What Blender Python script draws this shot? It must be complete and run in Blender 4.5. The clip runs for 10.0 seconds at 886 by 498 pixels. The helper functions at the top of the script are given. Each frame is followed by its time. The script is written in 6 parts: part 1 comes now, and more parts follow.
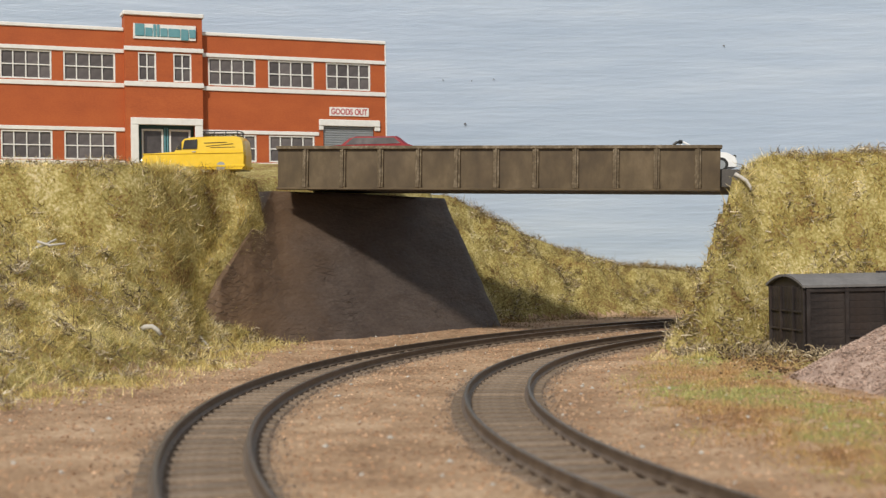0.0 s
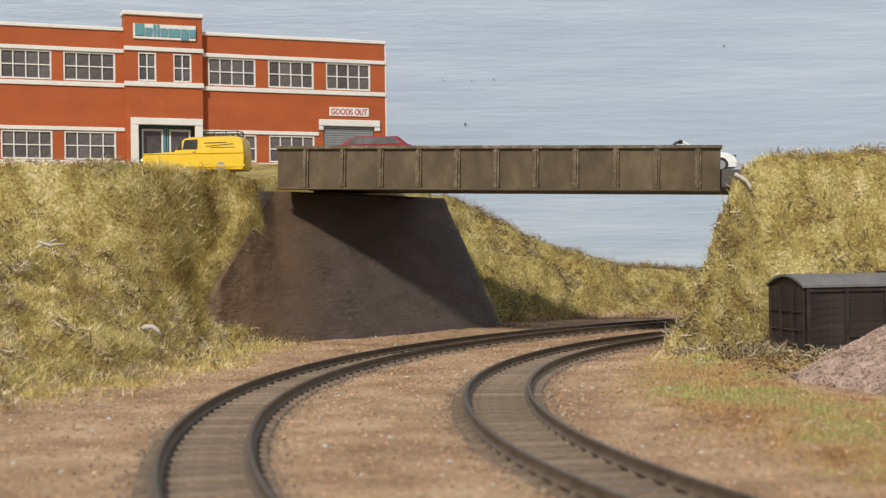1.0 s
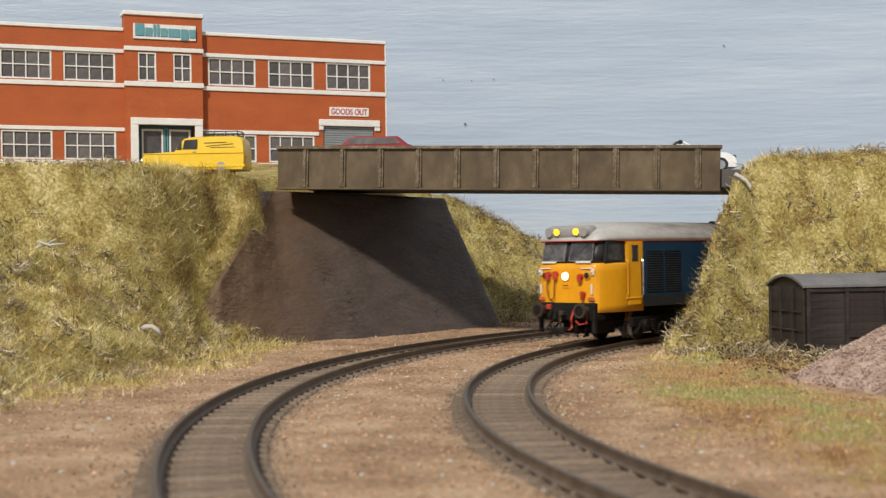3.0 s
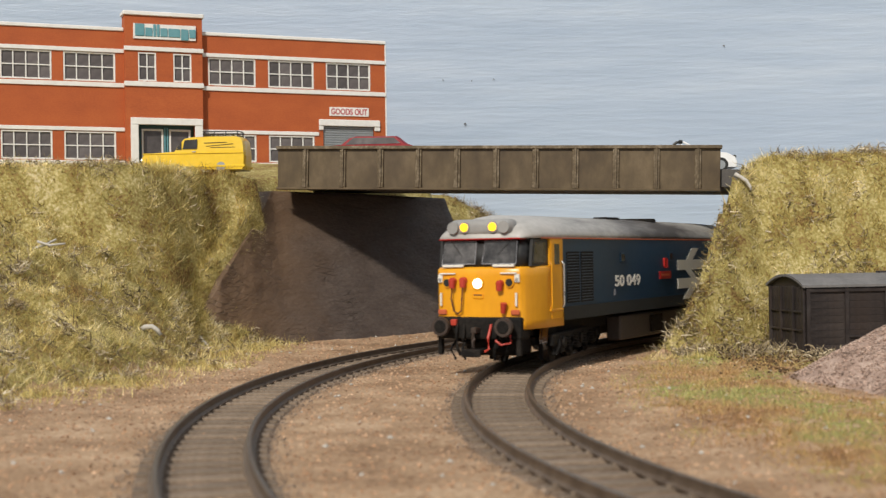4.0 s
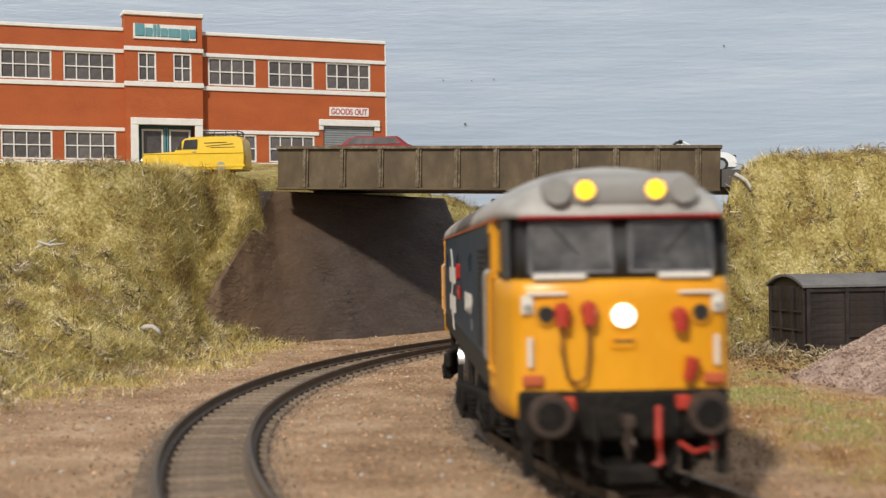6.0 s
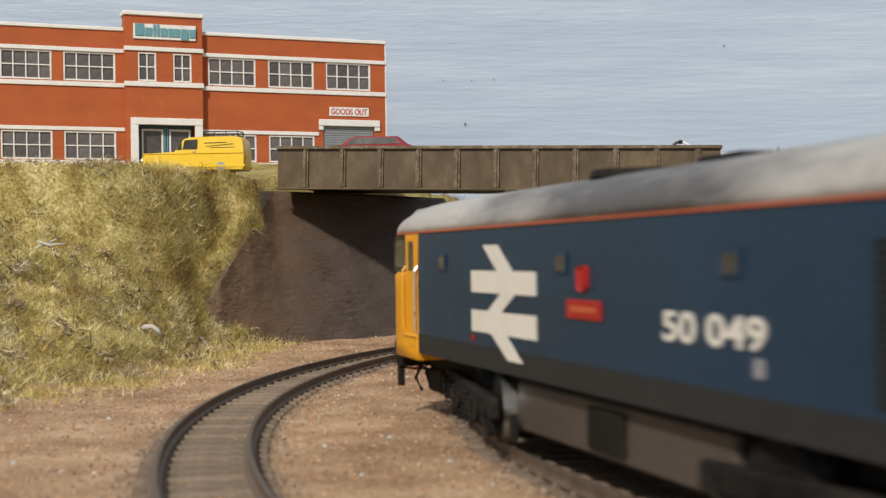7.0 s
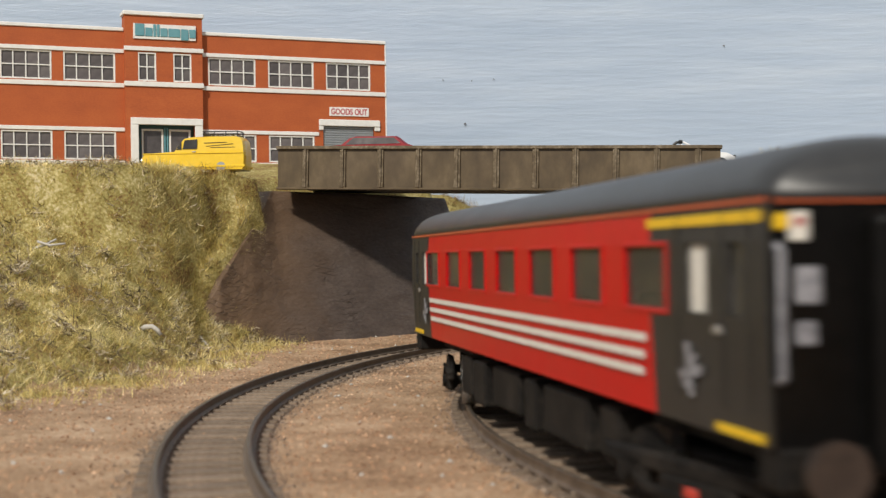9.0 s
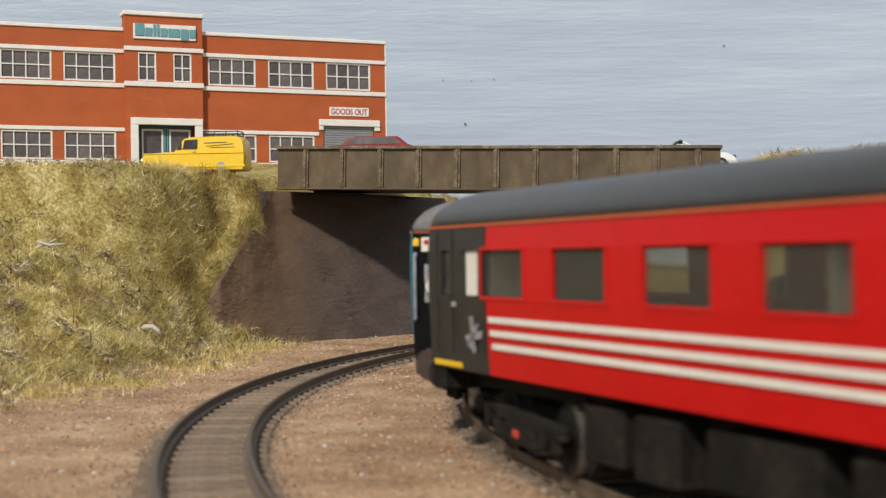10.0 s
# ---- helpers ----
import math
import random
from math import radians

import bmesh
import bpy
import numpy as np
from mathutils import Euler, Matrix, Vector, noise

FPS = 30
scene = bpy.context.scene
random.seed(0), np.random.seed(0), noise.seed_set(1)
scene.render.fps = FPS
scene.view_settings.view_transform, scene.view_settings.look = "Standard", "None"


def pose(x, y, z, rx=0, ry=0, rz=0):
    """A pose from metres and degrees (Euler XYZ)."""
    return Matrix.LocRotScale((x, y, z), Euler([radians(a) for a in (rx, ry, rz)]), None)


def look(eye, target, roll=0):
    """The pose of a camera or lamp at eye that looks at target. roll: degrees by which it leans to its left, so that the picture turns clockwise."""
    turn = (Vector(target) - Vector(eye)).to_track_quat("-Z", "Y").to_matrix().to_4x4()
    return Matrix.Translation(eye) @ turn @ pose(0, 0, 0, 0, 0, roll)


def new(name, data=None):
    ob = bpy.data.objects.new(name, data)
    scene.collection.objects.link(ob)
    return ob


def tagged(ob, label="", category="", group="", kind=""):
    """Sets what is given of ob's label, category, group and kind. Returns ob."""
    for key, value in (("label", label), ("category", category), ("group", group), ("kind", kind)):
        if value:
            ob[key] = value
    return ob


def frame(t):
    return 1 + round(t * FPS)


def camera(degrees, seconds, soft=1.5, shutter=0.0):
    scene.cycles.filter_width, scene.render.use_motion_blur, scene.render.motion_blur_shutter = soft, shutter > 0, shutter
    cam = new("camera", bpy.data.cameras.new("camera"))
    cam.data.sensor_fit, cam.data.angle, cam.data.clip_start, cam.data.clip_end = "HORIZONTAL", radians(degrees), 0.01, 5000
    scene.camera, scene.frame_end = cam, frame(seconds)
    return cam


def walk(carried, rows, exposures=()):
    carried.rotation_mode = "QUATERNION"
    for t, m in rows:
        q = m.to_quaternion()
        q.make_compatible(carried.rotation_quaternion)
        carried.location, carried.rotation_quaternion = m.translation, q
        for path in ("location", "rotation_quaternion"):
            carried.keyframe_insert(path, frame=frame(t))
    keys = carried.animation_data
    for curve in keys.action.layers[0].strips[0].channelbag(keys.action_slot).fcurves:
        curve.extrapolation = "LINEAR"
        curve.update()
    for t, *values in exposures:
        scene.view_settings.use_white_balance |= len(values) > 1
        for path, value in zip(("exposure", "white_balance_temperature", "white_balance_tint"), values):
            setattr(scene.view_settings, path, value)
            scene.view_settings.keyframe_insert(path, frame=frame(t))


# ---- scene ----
# A model railway, built at its true size. Lengths in the code are millimetres.
K = 0.001
cam = camera(37.29, 10.0, soft=1.3, shutter=0.5)
EYE = (0.0, 0.0, 37.24 * K)
STAND = look(EYE, (0.0, 1.0, 37.24 * K + 0.00581), roll=-0.86)
walk(cam, [(0.0, STAND), (10.0, STAND)])
cam.data.dof.use_dof = True
cam.data.dof.focus_distance = 0.62
cam.data.dof.aperture_fstop = 41.0

# ---- light: one warm lamp in the hall, in front and to the left, and the hall's soft light ----
world = bpy.data.worlds.new("hall")
scene.world = world
world.use_nodes = True
world.node_tree.nodes["Background"].inputs[0].default_value = (0.92, 0.95, 1.0, 1)
world.node_tree.nodes["Background"].inputs[1].default_value = 0.48
lamp_data = bpy.data.lights.new("hall_lamp", "SUN")
lamp_data.energy, lamp_data.angle, lamp_data.color = 3.5, radians(4), (1.0, 0.94, 0.83)
hall_lamp = new("hall_lamp", lamp_data)
hall_lamp.matrix_basis = look((-0.50, -1.22, 1.005), (0.0, 0.0, 0.0))
scene.view_settings.exposure = 0.0


# ---- small tools ----
def at(x, y, z, rx=0, ry=0, rz=0):
    return pose(x * K, y * K, z * K, rx, ry, rz)


def mesh_of(name, bm, mats, smooth=False):
    me = bpy.data.meshes.new(name)
    for v in bm.verts:
        v.co *= K
    bm.normal_update()
    bm.to_mesh(me)
    bm.free()
    for m in mats if isinstance(mats, (list, tuple)) else [mats]:
        me.materials.append(m)
    if smooth:
        me.polygons.foreach_set("use_smooth", [True] * len(me.polygons))
    return me


def part(name, bm, mats, parent=None, label="", m=None, smooth=False):
    ob = new(name, mesh_of(name, bm, mats, smooth))
    if parent is not None:
        ob.parent = parent
    if m is not None:
        ob.matrix_basis = m
    return tagged(ob, label)


def thing(name, label, category, m, group="", kind=""):
    ob = new(name)
    ob.empty_display_size = 0.01
    ob.matrix_basis = m
    return tagged(ob, label, category, group, kind)


def add_box(bm, x0, x1, y0, y1, z0, z1, bevel=0.0, seg=1):
    r = bmesh.ops.create_cube(bm, size=1.0)
    for v in r["verts"]:
        v.co = Vector(((x0 + x1) / 2 + v.co.x * (x1 - x0), (y0 + y1) / 2 + v.co.y * (y1 - y0), (z0 + z1) / 2 + v.co.z * (z1 - z0)))
    if bevel > 0:
        es = list({e for v in r["verts"] for e in v.link_edges})
        bmesh.ops.bevel(bm, geom=es, offset=bevel, segments=seg, affect="EDGES", profile=0.5)
    return r


def box(x0, x1, y0, y1, z0, z1, bevel=0.0, seg=1):
    bm = bmesh.new()
    add_box(bm, x0, x1, y0, y1, z0, z1, bevel, seg)
    return bm


def add_cyl(bm, centre, axis, r0, r1, length, seg=20):
    """A cone or cylinder round a line through its centre."""
    r = bmesh.ops.create_cone(bm, cap_ends=True, segments=seg, radius1=r0, radius2=r1, depth=length)
    q = Vector((0, 0, 1)).rotation_difference(Vector(axis))
    for v in r["verts"]:
        v.co = q @ v.co + Vector(centre)
    return r


def cyl(centre, axis, r0, r1, length, seg=20):
    bm = bmesh.new()
    add_cyl(bm, centre, axis, r0, r1, length, seg)
    return bm


def add_tube(bm, pts, r, seg=6):
    """A thin tube along a line of points."""
    rings = []
    for i, p in enumerate(pts):
        a, b = Vector(pts[max(i - 1, 0)]), Vector(pts[min(i + 1, len(pts) - 1)])
        q = Vector((0, 0, 1)).rotation_difference((b - a).normalized())
        rr = r[i] if isinstance(r, (list, tuple)) else r
        rings.append([bm.verts.new(Vector(p) + q @ Vector((rr * math.cos(6.2832 * k / seg), rr * math.sin(6.2832 * k / seg), 0))) for k in range(seg)])
    for a, b in zip(rings, rings[1:]):
        for k in range(seg):
            bm.faces.new((a[k], a[(k + 1) % seg], b[(k + 1) % seg], b[k]))
    bm.faces.new(rings[0][::-1])
    bm.faces.new(rings[-1])


def add_loft(bm, sections, closed=True, caps=True):
    rows = [[bm.verts.new(p) for p in s] for s in sections]
    n = len(rows[0])
    for a, b in zip(rows, rows[1:]):
        for k in range(n if closed else n - 1):
            bm.faces.new((a[k], a[(k + 1) % n], b[(k + 1) % n], b[k]))
    if caps and closed:
        bm.faces.new(rows[0][::-1])
        bm.faces.new(rows[-1])
    return rows


def add_prism(bm, outline, y0, y1):
    """An outline in x, z, drawn out from y0 to y1."""
    add_loft(bm, [[(x, y0, z) for x, z in outline], [(x, y1, z) for x, z in outline]])
    bmesh.ops.recalc_face_normals(bm, faces=bm.faces[:])


def prism(outline, y0, y1):
    bm = bmesh.new()
    add_prism(bm, outline, y0, y1)
    return bm


# ---- materials ----
def node(nt, kind, **inputs):
    n = nt.nodes.new(kind)
    for k, v in inputs.items():
        n.inputs[k.replace("_", " ")].default_value = v
    return n


def material(name, colours, rough=0.6, scale=120.0, fine=900.0, metal=0.0, bump=0.15, bump_scale=None, coat=0.0, per="", spread=0.0, dirt=None, dirt_amount=0.0, spec=0.5, bump_mm=0.3, stretch=(1, 1, 1)):
    """A surface with colour that varies at two scales, fine relief, and dirt in patches. Scales are per metre."""
    m = bpy.data.materials.new(name)
    m.use_nodes = True
    nt = m.node_tree
    b = nt.nodes["Principled BSDF"]
    co = nt.nodes.new("ShaderNodeTexCoord")
    mp = nt.nodes.new("ShaderNodeMapping")
    mp.inputs["Scale"].default_value = stretch
    nt.links.new(co.outputs["Object"], mp.inputs["Vector"])
    n1 = node(nt, "ShaderNodeTexNoise", Scale=scale, Detail=6.0, Roughness=0.62)
    n2 = node(nt, "ShaderNodeTexNoise", Scale=fine, Detail=4.0, Roughness=0.6)
    for n in (n1, n2):
        nt.links.new(mp.outputs[0], n.inputs["Vector"])
    mixf = node(nt, "ShaderNodeMath")
    mixf.operation = "MULTIPLY_ADD"
    nt.links.new(n2.outputs["Fac"], mixf.inputs[0])
    mixf.inputs[1].default_value = 0.45
    half = node(nt, "ShaderNodeMath")
    half.operation = "MULTIPLY"
    half.inputs[1].default_value = 0.55
    nt.links.new(n1.outputs["Fac"], half.inputs[0])
    nt.links.new(half.outputs[0], mixf.inputs[2])
    ramp = nt.nodes.new("ShaderNodeValToRGB")
    el = ramp.color_ramp.elements
    el[0].position, el[1].position = 0.36, 0.64
    el[0].color, el[1].color = (*colours[0], 1), (*colours[-1], 1)
    for i, c in enumerate(colours[1:-1]):
        e = el.new(0.36 + 0.28 * (i + 1) / (len(colours) - 1))
        e.color = (*c, 1)
    nt.links.new(mixf.outputs[0], ramp.inputs[0])
    out = ramp.outputs[0]
    if per:
        if per == "object":
            src = nt.nodes.new("ShaderNodeObjectInfo").outputs["Random"]
        else:
            src = nt.nodes.new("ShaderNodeNewGeometry").outputs["Random Per Island"]
        mr = nt.nodes.new("ShaderNodeMapRange")
        mr.inputs["To Min"].default_value, mr.inputs["To Max"].default_value = 1 - spread, 1 + spread
        nt.links.new(src, mr.inputs["Value"])
        hs = nt.nodes.new("ShaderNodeHueSaturation")
        nt.links.new(mr.outputs[0], hs.inputs["Value"])
        nt.links.new(out, hs.inputs["Color"])
        out = hs.outputs[0]
    if dirt is not None:
        n3 = node(nt, "ShaderNodeTexNoise", Scale=scale * 0.6, Detail=8.0, Roughness=0.7)
        nt.links.new(mp.outputs[0], n3.inputs["Vector"])
        r3 = nt.nodes.new("ShaderNodeMapRange")
        r3.inputs["From Min"].default_value, r3.inputs["From Max"].default_value = 0.42, 0.68
        r3.inputs["To Max"].default_value = dirt_amount
        nt.links.new(n3.outputs["Fac"], r3.inputs["Value"])
        mx = nt.nodes.new("ShaderNodeMix")
        mx.data_type = "RGBA"
        nt.links.new(r3.outputs[0], mx.inputs["Factor"])
        nt.links.new(out, mx.inputs["A"])
        mx.inputs["B"].default_value = (*dirt, 1)
        out = mx.outputs["Result"]
    nt.links.new(out, b.inputs["Base Color"])
    rr = nt.nodes.new("ShaderNodeMapRange")
    rr.inputs["To Min"].default_value, rr.inputs["To Max"].default_value = max(rough - 0.12, 0.03), min(rough + 0.12, 1)
    nt.links.new(n1.outputs["Fac"], rr.inputs["Value"])
    nt.links.new(rr.outputs[0], b.inputs["Roughness"])
    b.inputs["Metallic"].default_value = metal
    b.inputs["Coat Weight"].default_value = coat
    b.inputs["Specular IOR Level"].default_value = spec
    if bump > 0:
        bp = nt.nodes.new("ShaderNodeBump")
        bp.inputs["Strength"].default_value = bump
        bp.inputs["Distance"].default_value = bump_mm * K
        if bump_scale:
            n4 = node(nt, "ShaderNodeTexNoise", Scale=bump_scale, Detail=5.0, Roughness=0.65)
            nt.links.new(mp.outputs[0], n4.inputs["Vector"])
            nt.links.new(n4.outputs["Fac"], bp.inputs["Height"])
        else:
            nt.links.new(mixf.outputs[0], bp.inputs["Height"])
        nt.links.new(bp.outputs[0], b.inputs["Normal"])
    return m


def glow(name, colour, strength):
    m = bpy.data.materials.new(name)
    m.use_nodes = True
    b = m.node_tree.nodes["Principled BSDF"]
    b.inputs["Base Color"].default_value = (*colour, 1)
    b.inputs["Emission Color"].default_value = (*colour, 1)
    b.inputs["Emission Strength"].default_value = strength
    return m


def clear(name, colour, rough=0.05):
    m = bpy.data.materials.new(name)
    m.use_nodes = True
    b = m.node_tree.nodes["Principled BSDF"]
    b.inputs["Base Color"].default_value = (*colour, 1)
    b.inputs["Roughness"].default_value = rough
    b.inputs["Transmission Weight"].default_value = 1.0
    b.inputs["IOR"].default_value = 1.1
    return m


M_EARTH = material("earth", [(0.18, 0.10, 0.05), (0.37, 0.235, 0.135), (0.56, 0.40, 0.265)], 0.95, 42, 700, bump=0.6, bump_mm=1.0, bump_scale=600)


def turf_material(name, colours, rough=0.6, patch=30.0, spread=0.42, mixed=0.5, thin=0.0):
    """Fibres whose colour drifts in patches over the bank and changes from fibre to fibre."""
    m = bpy.data.materials.new(name)
    m.use_nodes = True
    nt = m.node_tree
    b = nt.nodes["Principled BSDF"]
    co = nt.nodes.new("ShaderNodeTexCoord")
    n1 = node(nt, "ShaderNodeTexNoise", Scale=patch, Detail=7.0, Roughness=0.68, Distortion=0.4)
    n2 = node(nt, "ShaderNodeTexNoise", Scale=patch * 14, Detail=3.0, Roughness=0.6)
    sc = []
    for n in (n1, n2):
        nt.links.new(co.outputs["Object"], n.inputs["Vector"])
        r = nt.nodes.new("ShaderNodeMapRange")
        r.inputs["From Min"].default_value, r.inputs["From Max"].default_value = 0.36, 0.66
        nt.links.new(n.outputs["Fac"], r.inputs["Value"])
        sc.append(r)
    geo = nt.nodes.new("ShaderNodeNewGeometry")
    blend = nt.nodes.new("ShaderNodeMix")
    blend.inputs["Factor"].default_value = mixed
    nt.links.new(sc[0].outputs[0], blend.inputs["A"])
    nt.links.new((geo.outputs["Random Per Island"] if spread > 0 else sc[1].outputs[0]), blend.inputs["B"])
    ramp = nt.nodes.new("ShaderNodeValToRGB")
    el = ramp.color_ramp.elements
    el[0].position, el[1].position = 0.08, 0.92
    el[0].color, el[1].color = (*colours[0], 1), (*colours[-1], 1)
    for i, c in enumerate(colours[1:-1]):
        e = el.new(0.08 + 0.84 * (i + 1) / (len(colours) - 1))
        e.color = (*c, 1)
    nt.links.new(blend.outputs["Result"], ramp.inputs[0])
    wn = nt.nodes.new("ShaderNodeTexWhiteNoise")
    wn.noise_dimensions = "1D"
    nt.links.new(geo.outputs["Random Per Island"], wn.inputs["W"])
    mr = nt.nodes.new("ShaderNodeMapRange")
    mr.inputs["To Min"].default_value, mr.inputs["To Max"].default_value = 1 - spread, 1 + spread
    nt.links.new(wn.outputs["Value"], mr.inputs["Value"])
    hs = nt.nodes.new("ShaderNodeHueSaturation")
    nt.links.new(mr.outputs[0], hs.inputs["Value"])
    nt.links.new(ramp.outputs[0], hs.inputs["Color"])
    nt.links.new(hs.outputs[0], b.inputs["Base Color"])
    b.inputs["Roughness"].default_value = rough
    b.inputs["Specular IOR Level"].default_value = 0.4
    if thin > 0:
        through_light = nt.nodes.new("ShaderNodeBsdfTranslucent")
        nt.links.new(hs.outputs[0], through_light.inputs["Color"])
        both = node(nt, "ShaderNodeMixShader", Fac=thin)
        nt.links.new(b.outputs[0], both.inputs[1])
        nt.links.new(through_light.outputs[0], both.inputs[2])
        nt.links.new(both.outputs[0], nt.nodes["Material Output"].inputs["Surface"])
    return m


# the near-white last colour paints sparkling highlights on a few fibres
BANK = [(0.22, 0.115, 0.042), (0.42, 0.275, 0.095), (0.46, 0.375, 0.11), (0.60, 0.50, 0.18), (0.80, 0.655, 0.30), (0.96, 0.83, 0.50), (1.0, 0.95, 0.80)]
M_GRASS = turf_material("static_grass", BANK, rough=0.38, patch=58.0, spread=0.5, mixed=0.36, thin=0.25)
# olive grass with the dimmer light beyond the bridge painted into its colours
M_SHADEFARGRASS = turf_material("shaded_far_grass", [(0.075, 0.04, 0.014), (0.16, 0.092, 0.03), (0.21, 0.155, 0.042), (0.31, 0.23, 0.08), (0.52, 0.40, 0.20)], patch=62.0, spread=0.5, mixed=0.4)
# grass colours darkened: the shade between tufts is put into the ground's colour
M_SHADETURF = turf_material("shaded_turf", [tuple(0.58 * v for v in c) for c in BANK[:6]], rough=0.95, patch=58.0, spread=0.0)
SIDE = [(0.26, 0.13, 0.05), (0.40, 0.24, 0.10), (0.44, 0.30, 0.12), (0.31, 0.29, 0.09), (0.36, 0.37, 0.12), (0.52, 0.45, 0.22)]
M_VERGE = turf_material("verge_grass", SIDE, patch=24.0, mixed=0.25)
# verge colours darkened likewise, as shade at the roots
M_SHADEVERGETURF = turf_material("shaded_verge_turf", [tuple(0.75 * v for v in c) for c in SIDE], rough=0.95, patch=24.0, spread=0.0, mixed=0.25)


def plaster_material():
    """Dark plaster with horizontal cracks and trowel marks, washed with brown earth towards the bank."""
    m = material("dark_plaster", [(0.070, 0.050, 0.041), (0.100, 0.075, 0.063), (0.135, 0.105, 0.090)], 0.6, 45, 420, bump=0.8, bump_mm=1.2, bump_scale=160, stretch=(1, 1, 2.2))
    nt = m.node_tree
    b = nt.nodes["Principled BSDF"]
    base = b.inputs["Base Color"].links[0].from_socket
    old = b.inputs["Normal"].links[0].from_node
    co = nt.nodes.new("ShaderNodeTexCoord")
    warp = node(nt, "ShaderNodeTexNoise", Scale=70.0, Detail=3.0)
    nt.links.new(co.outputs["Object"], warp.inputs["Vector"])
    add = nt.nodes.new("ShaderNodeVectorMath")
    add.operation = "MULTIPLY_ADD"
    add.inputs[1].default_value = (0.022, 0.022, 0.010)
    nt.links.new(warp.outputs["Color"], add.inputs[0])
    nt.links.new(co.outputs["Object"], add.inputs[2])
    mp = nt.nodes.new("ShaderNodeMapping")
    mp.inputs["Scale"].default_value = (0.40, 0.40, 1.9)
    nt.links.new(add.outputs[0], mp.inputs["Vector"])
    cell = node(nt, "ShaderNodeTexVoronoi", Scale=230.0)
    cell.feature = "DISTANCE_TO_EDGE"
    nt.links.new(mp.outputs[0], cell.inputs["Vector"])
    line = nt.nodes.new("ShaderNodeMapRange")
    line.inputs["From Max"].default_value = 0.05
    line.inputs["To Min"].default_value, line.inputs["To Max"].default_value = 0.42, 0.0
    nt.links.new(cell.outputs["Distance"], line.inputs["Value"])
    some = node(nt, "ShaderNodeTexNoise", Scale=38.0, Detail=5.0)
    nt.links.new(co.outputs["Object"], some.inputs["Vector"])
    mask = nt.nodes.new("ShaderNodeMapRange")
    mask.inputs["From Min"].default_value, mask.inputs["From Max"].default_value = 0.50, 0.62
    nt.links.new(some.outputs["Fac"], mask.inputs["Value"])
    crack = nt.nodes.new("ShaderNodeMath")
    crack.operation = "MULTIPLY"
    nt.links.new(line.outputs[0], crack.inputs[0])
    nt.links.new(mask.outputs[0], crack.inputs[1])
    # brown earth washed over the wing
    sep = nt.nodes.new("ShaderNodeSeparateXYZ")
    nt.links.new(add.outputs[0], sep.inputs[0])
    wash = nt.nodes.new("ShaderNodeMapRange")
    wash.inputs["From Min"].default_value, wash.inputs["From Max"].default_value = -0.040, -0.078
    wash.inputs["To Max"].default_value = 0.8
    nt.links.new(sep.outputs["X"], wash.inputs["Value"])
    mx = nt.nodes.new("ShaderNodeMix")
    mx.data_type = "RGBA"
    nt.links.new(wash.outputs[0], mx.inputs["Factor"])
    nt.links.new(base, mx.inputs["A"])
    mx.inputs["B"].default_value = (0.155, 0.090, 0.046, 1)
    mc = nt.nodes.new("ShaderNodeMix")
    mc.data_type = "RGBA"
    nt.links.new(crack.outputs[0], mc.inputs["Factor"])
    nt.links.new(mx.outputs["Result"], mc.inputs["A"])
    mc.inputs["B"].default_value = (0.035, 0.025, 0.02, 1)
    nt.links.new(mc.outputs["Result"], b.inputs["Base Color"])
    bp = nt.nodes.new("ShaderNodeBump")
    bp.inputs["Strength"].default_value = 0.9
    bp.inputs["Distance"].default_value = 0.8 * K
    bp.invert = True
    nt.links.new(crack.outputs[0], bp.inputs["Height"])
    nt.links.new(old.outputs[0], bp.inputs["Normal"])
    nt.links.new(bp.outputs[0], b.inputs["Normal"])
    return m


M_PLASTER = plaster_material()
M_GIRDER = material("weathered_girder", [(0.058, 0.038, 0.018), (0.098, 0.067, 0.032), (0.15, 0.106, 0.056)], 0.42, 48, 160, bump=0.2, dirt=(0.05, 0.030, 0.016), dirt_amount=0.5, stretch=(1, 1, 0.6))
M_GIRDER_EDGE = material("worn_girder_edge", [(0.066, 0.044, 0.022), (0.11, 0.078, 0.041), (0.24, 0.19, 0.13)], 0.5, 150, 700, bump=0.3)
M_SLEEPER = material("sleeper", [(0.115, 0.080, 0.054), (0.18, 0.133, 0.094), (0.25, 0.19, 0.14)], 0.85, 150, 1200, bump=0.4, per="object", spread=0.2)
M_BED = material("track_bed", [(0.11, 0.073, 0.047), (0.19, 0.13, 0.087), (0.28, 0.20, 0.14)], 0.95, 200, 1400, bump=0.6, bump_mm=0.6)
M_RAIL = material("rusty_rail", [(0.065, 0.044, 0.029), (0.115, 0.080, 0.055), (0.17, 0.125, 0.09)], 0.55, 200, 1500, metal=0.2, bump=0.2)
M_RAILTOP = material("rail_top", [(0.09, 0.075, 0.06), (0.17, 0.15, 0.125)], 0.38, 200, 1500, metal=0.7, bump=0.1)
M_BRICK = material("red_brick", [(0.34, 0.072, 0.018), (0.41, 0.092, 0.023), (0.46, 0.112, 0.03)], 0.75, 40, 900, bump=0.35, bump_scale=420, bump_mm=0.35, stretch=(1, 1, 2.2))
M_WHITE = material("white_trim", [(0.70, 0.68, 0.66), (0.82, 0.81, 0.79)], 0.6, 60, 500, bump=0.1)
M_SKY = material("sky_paint", [(0.355, 0.435, 0.56), (0.395, 0.475, 0.60), (0.445, 0.52, 0.635)], 0.38, 5.0, 40, bump=0.4, bump_scale=95, bump_mm=1.6, stretch=(0.22, 1, 2.2))
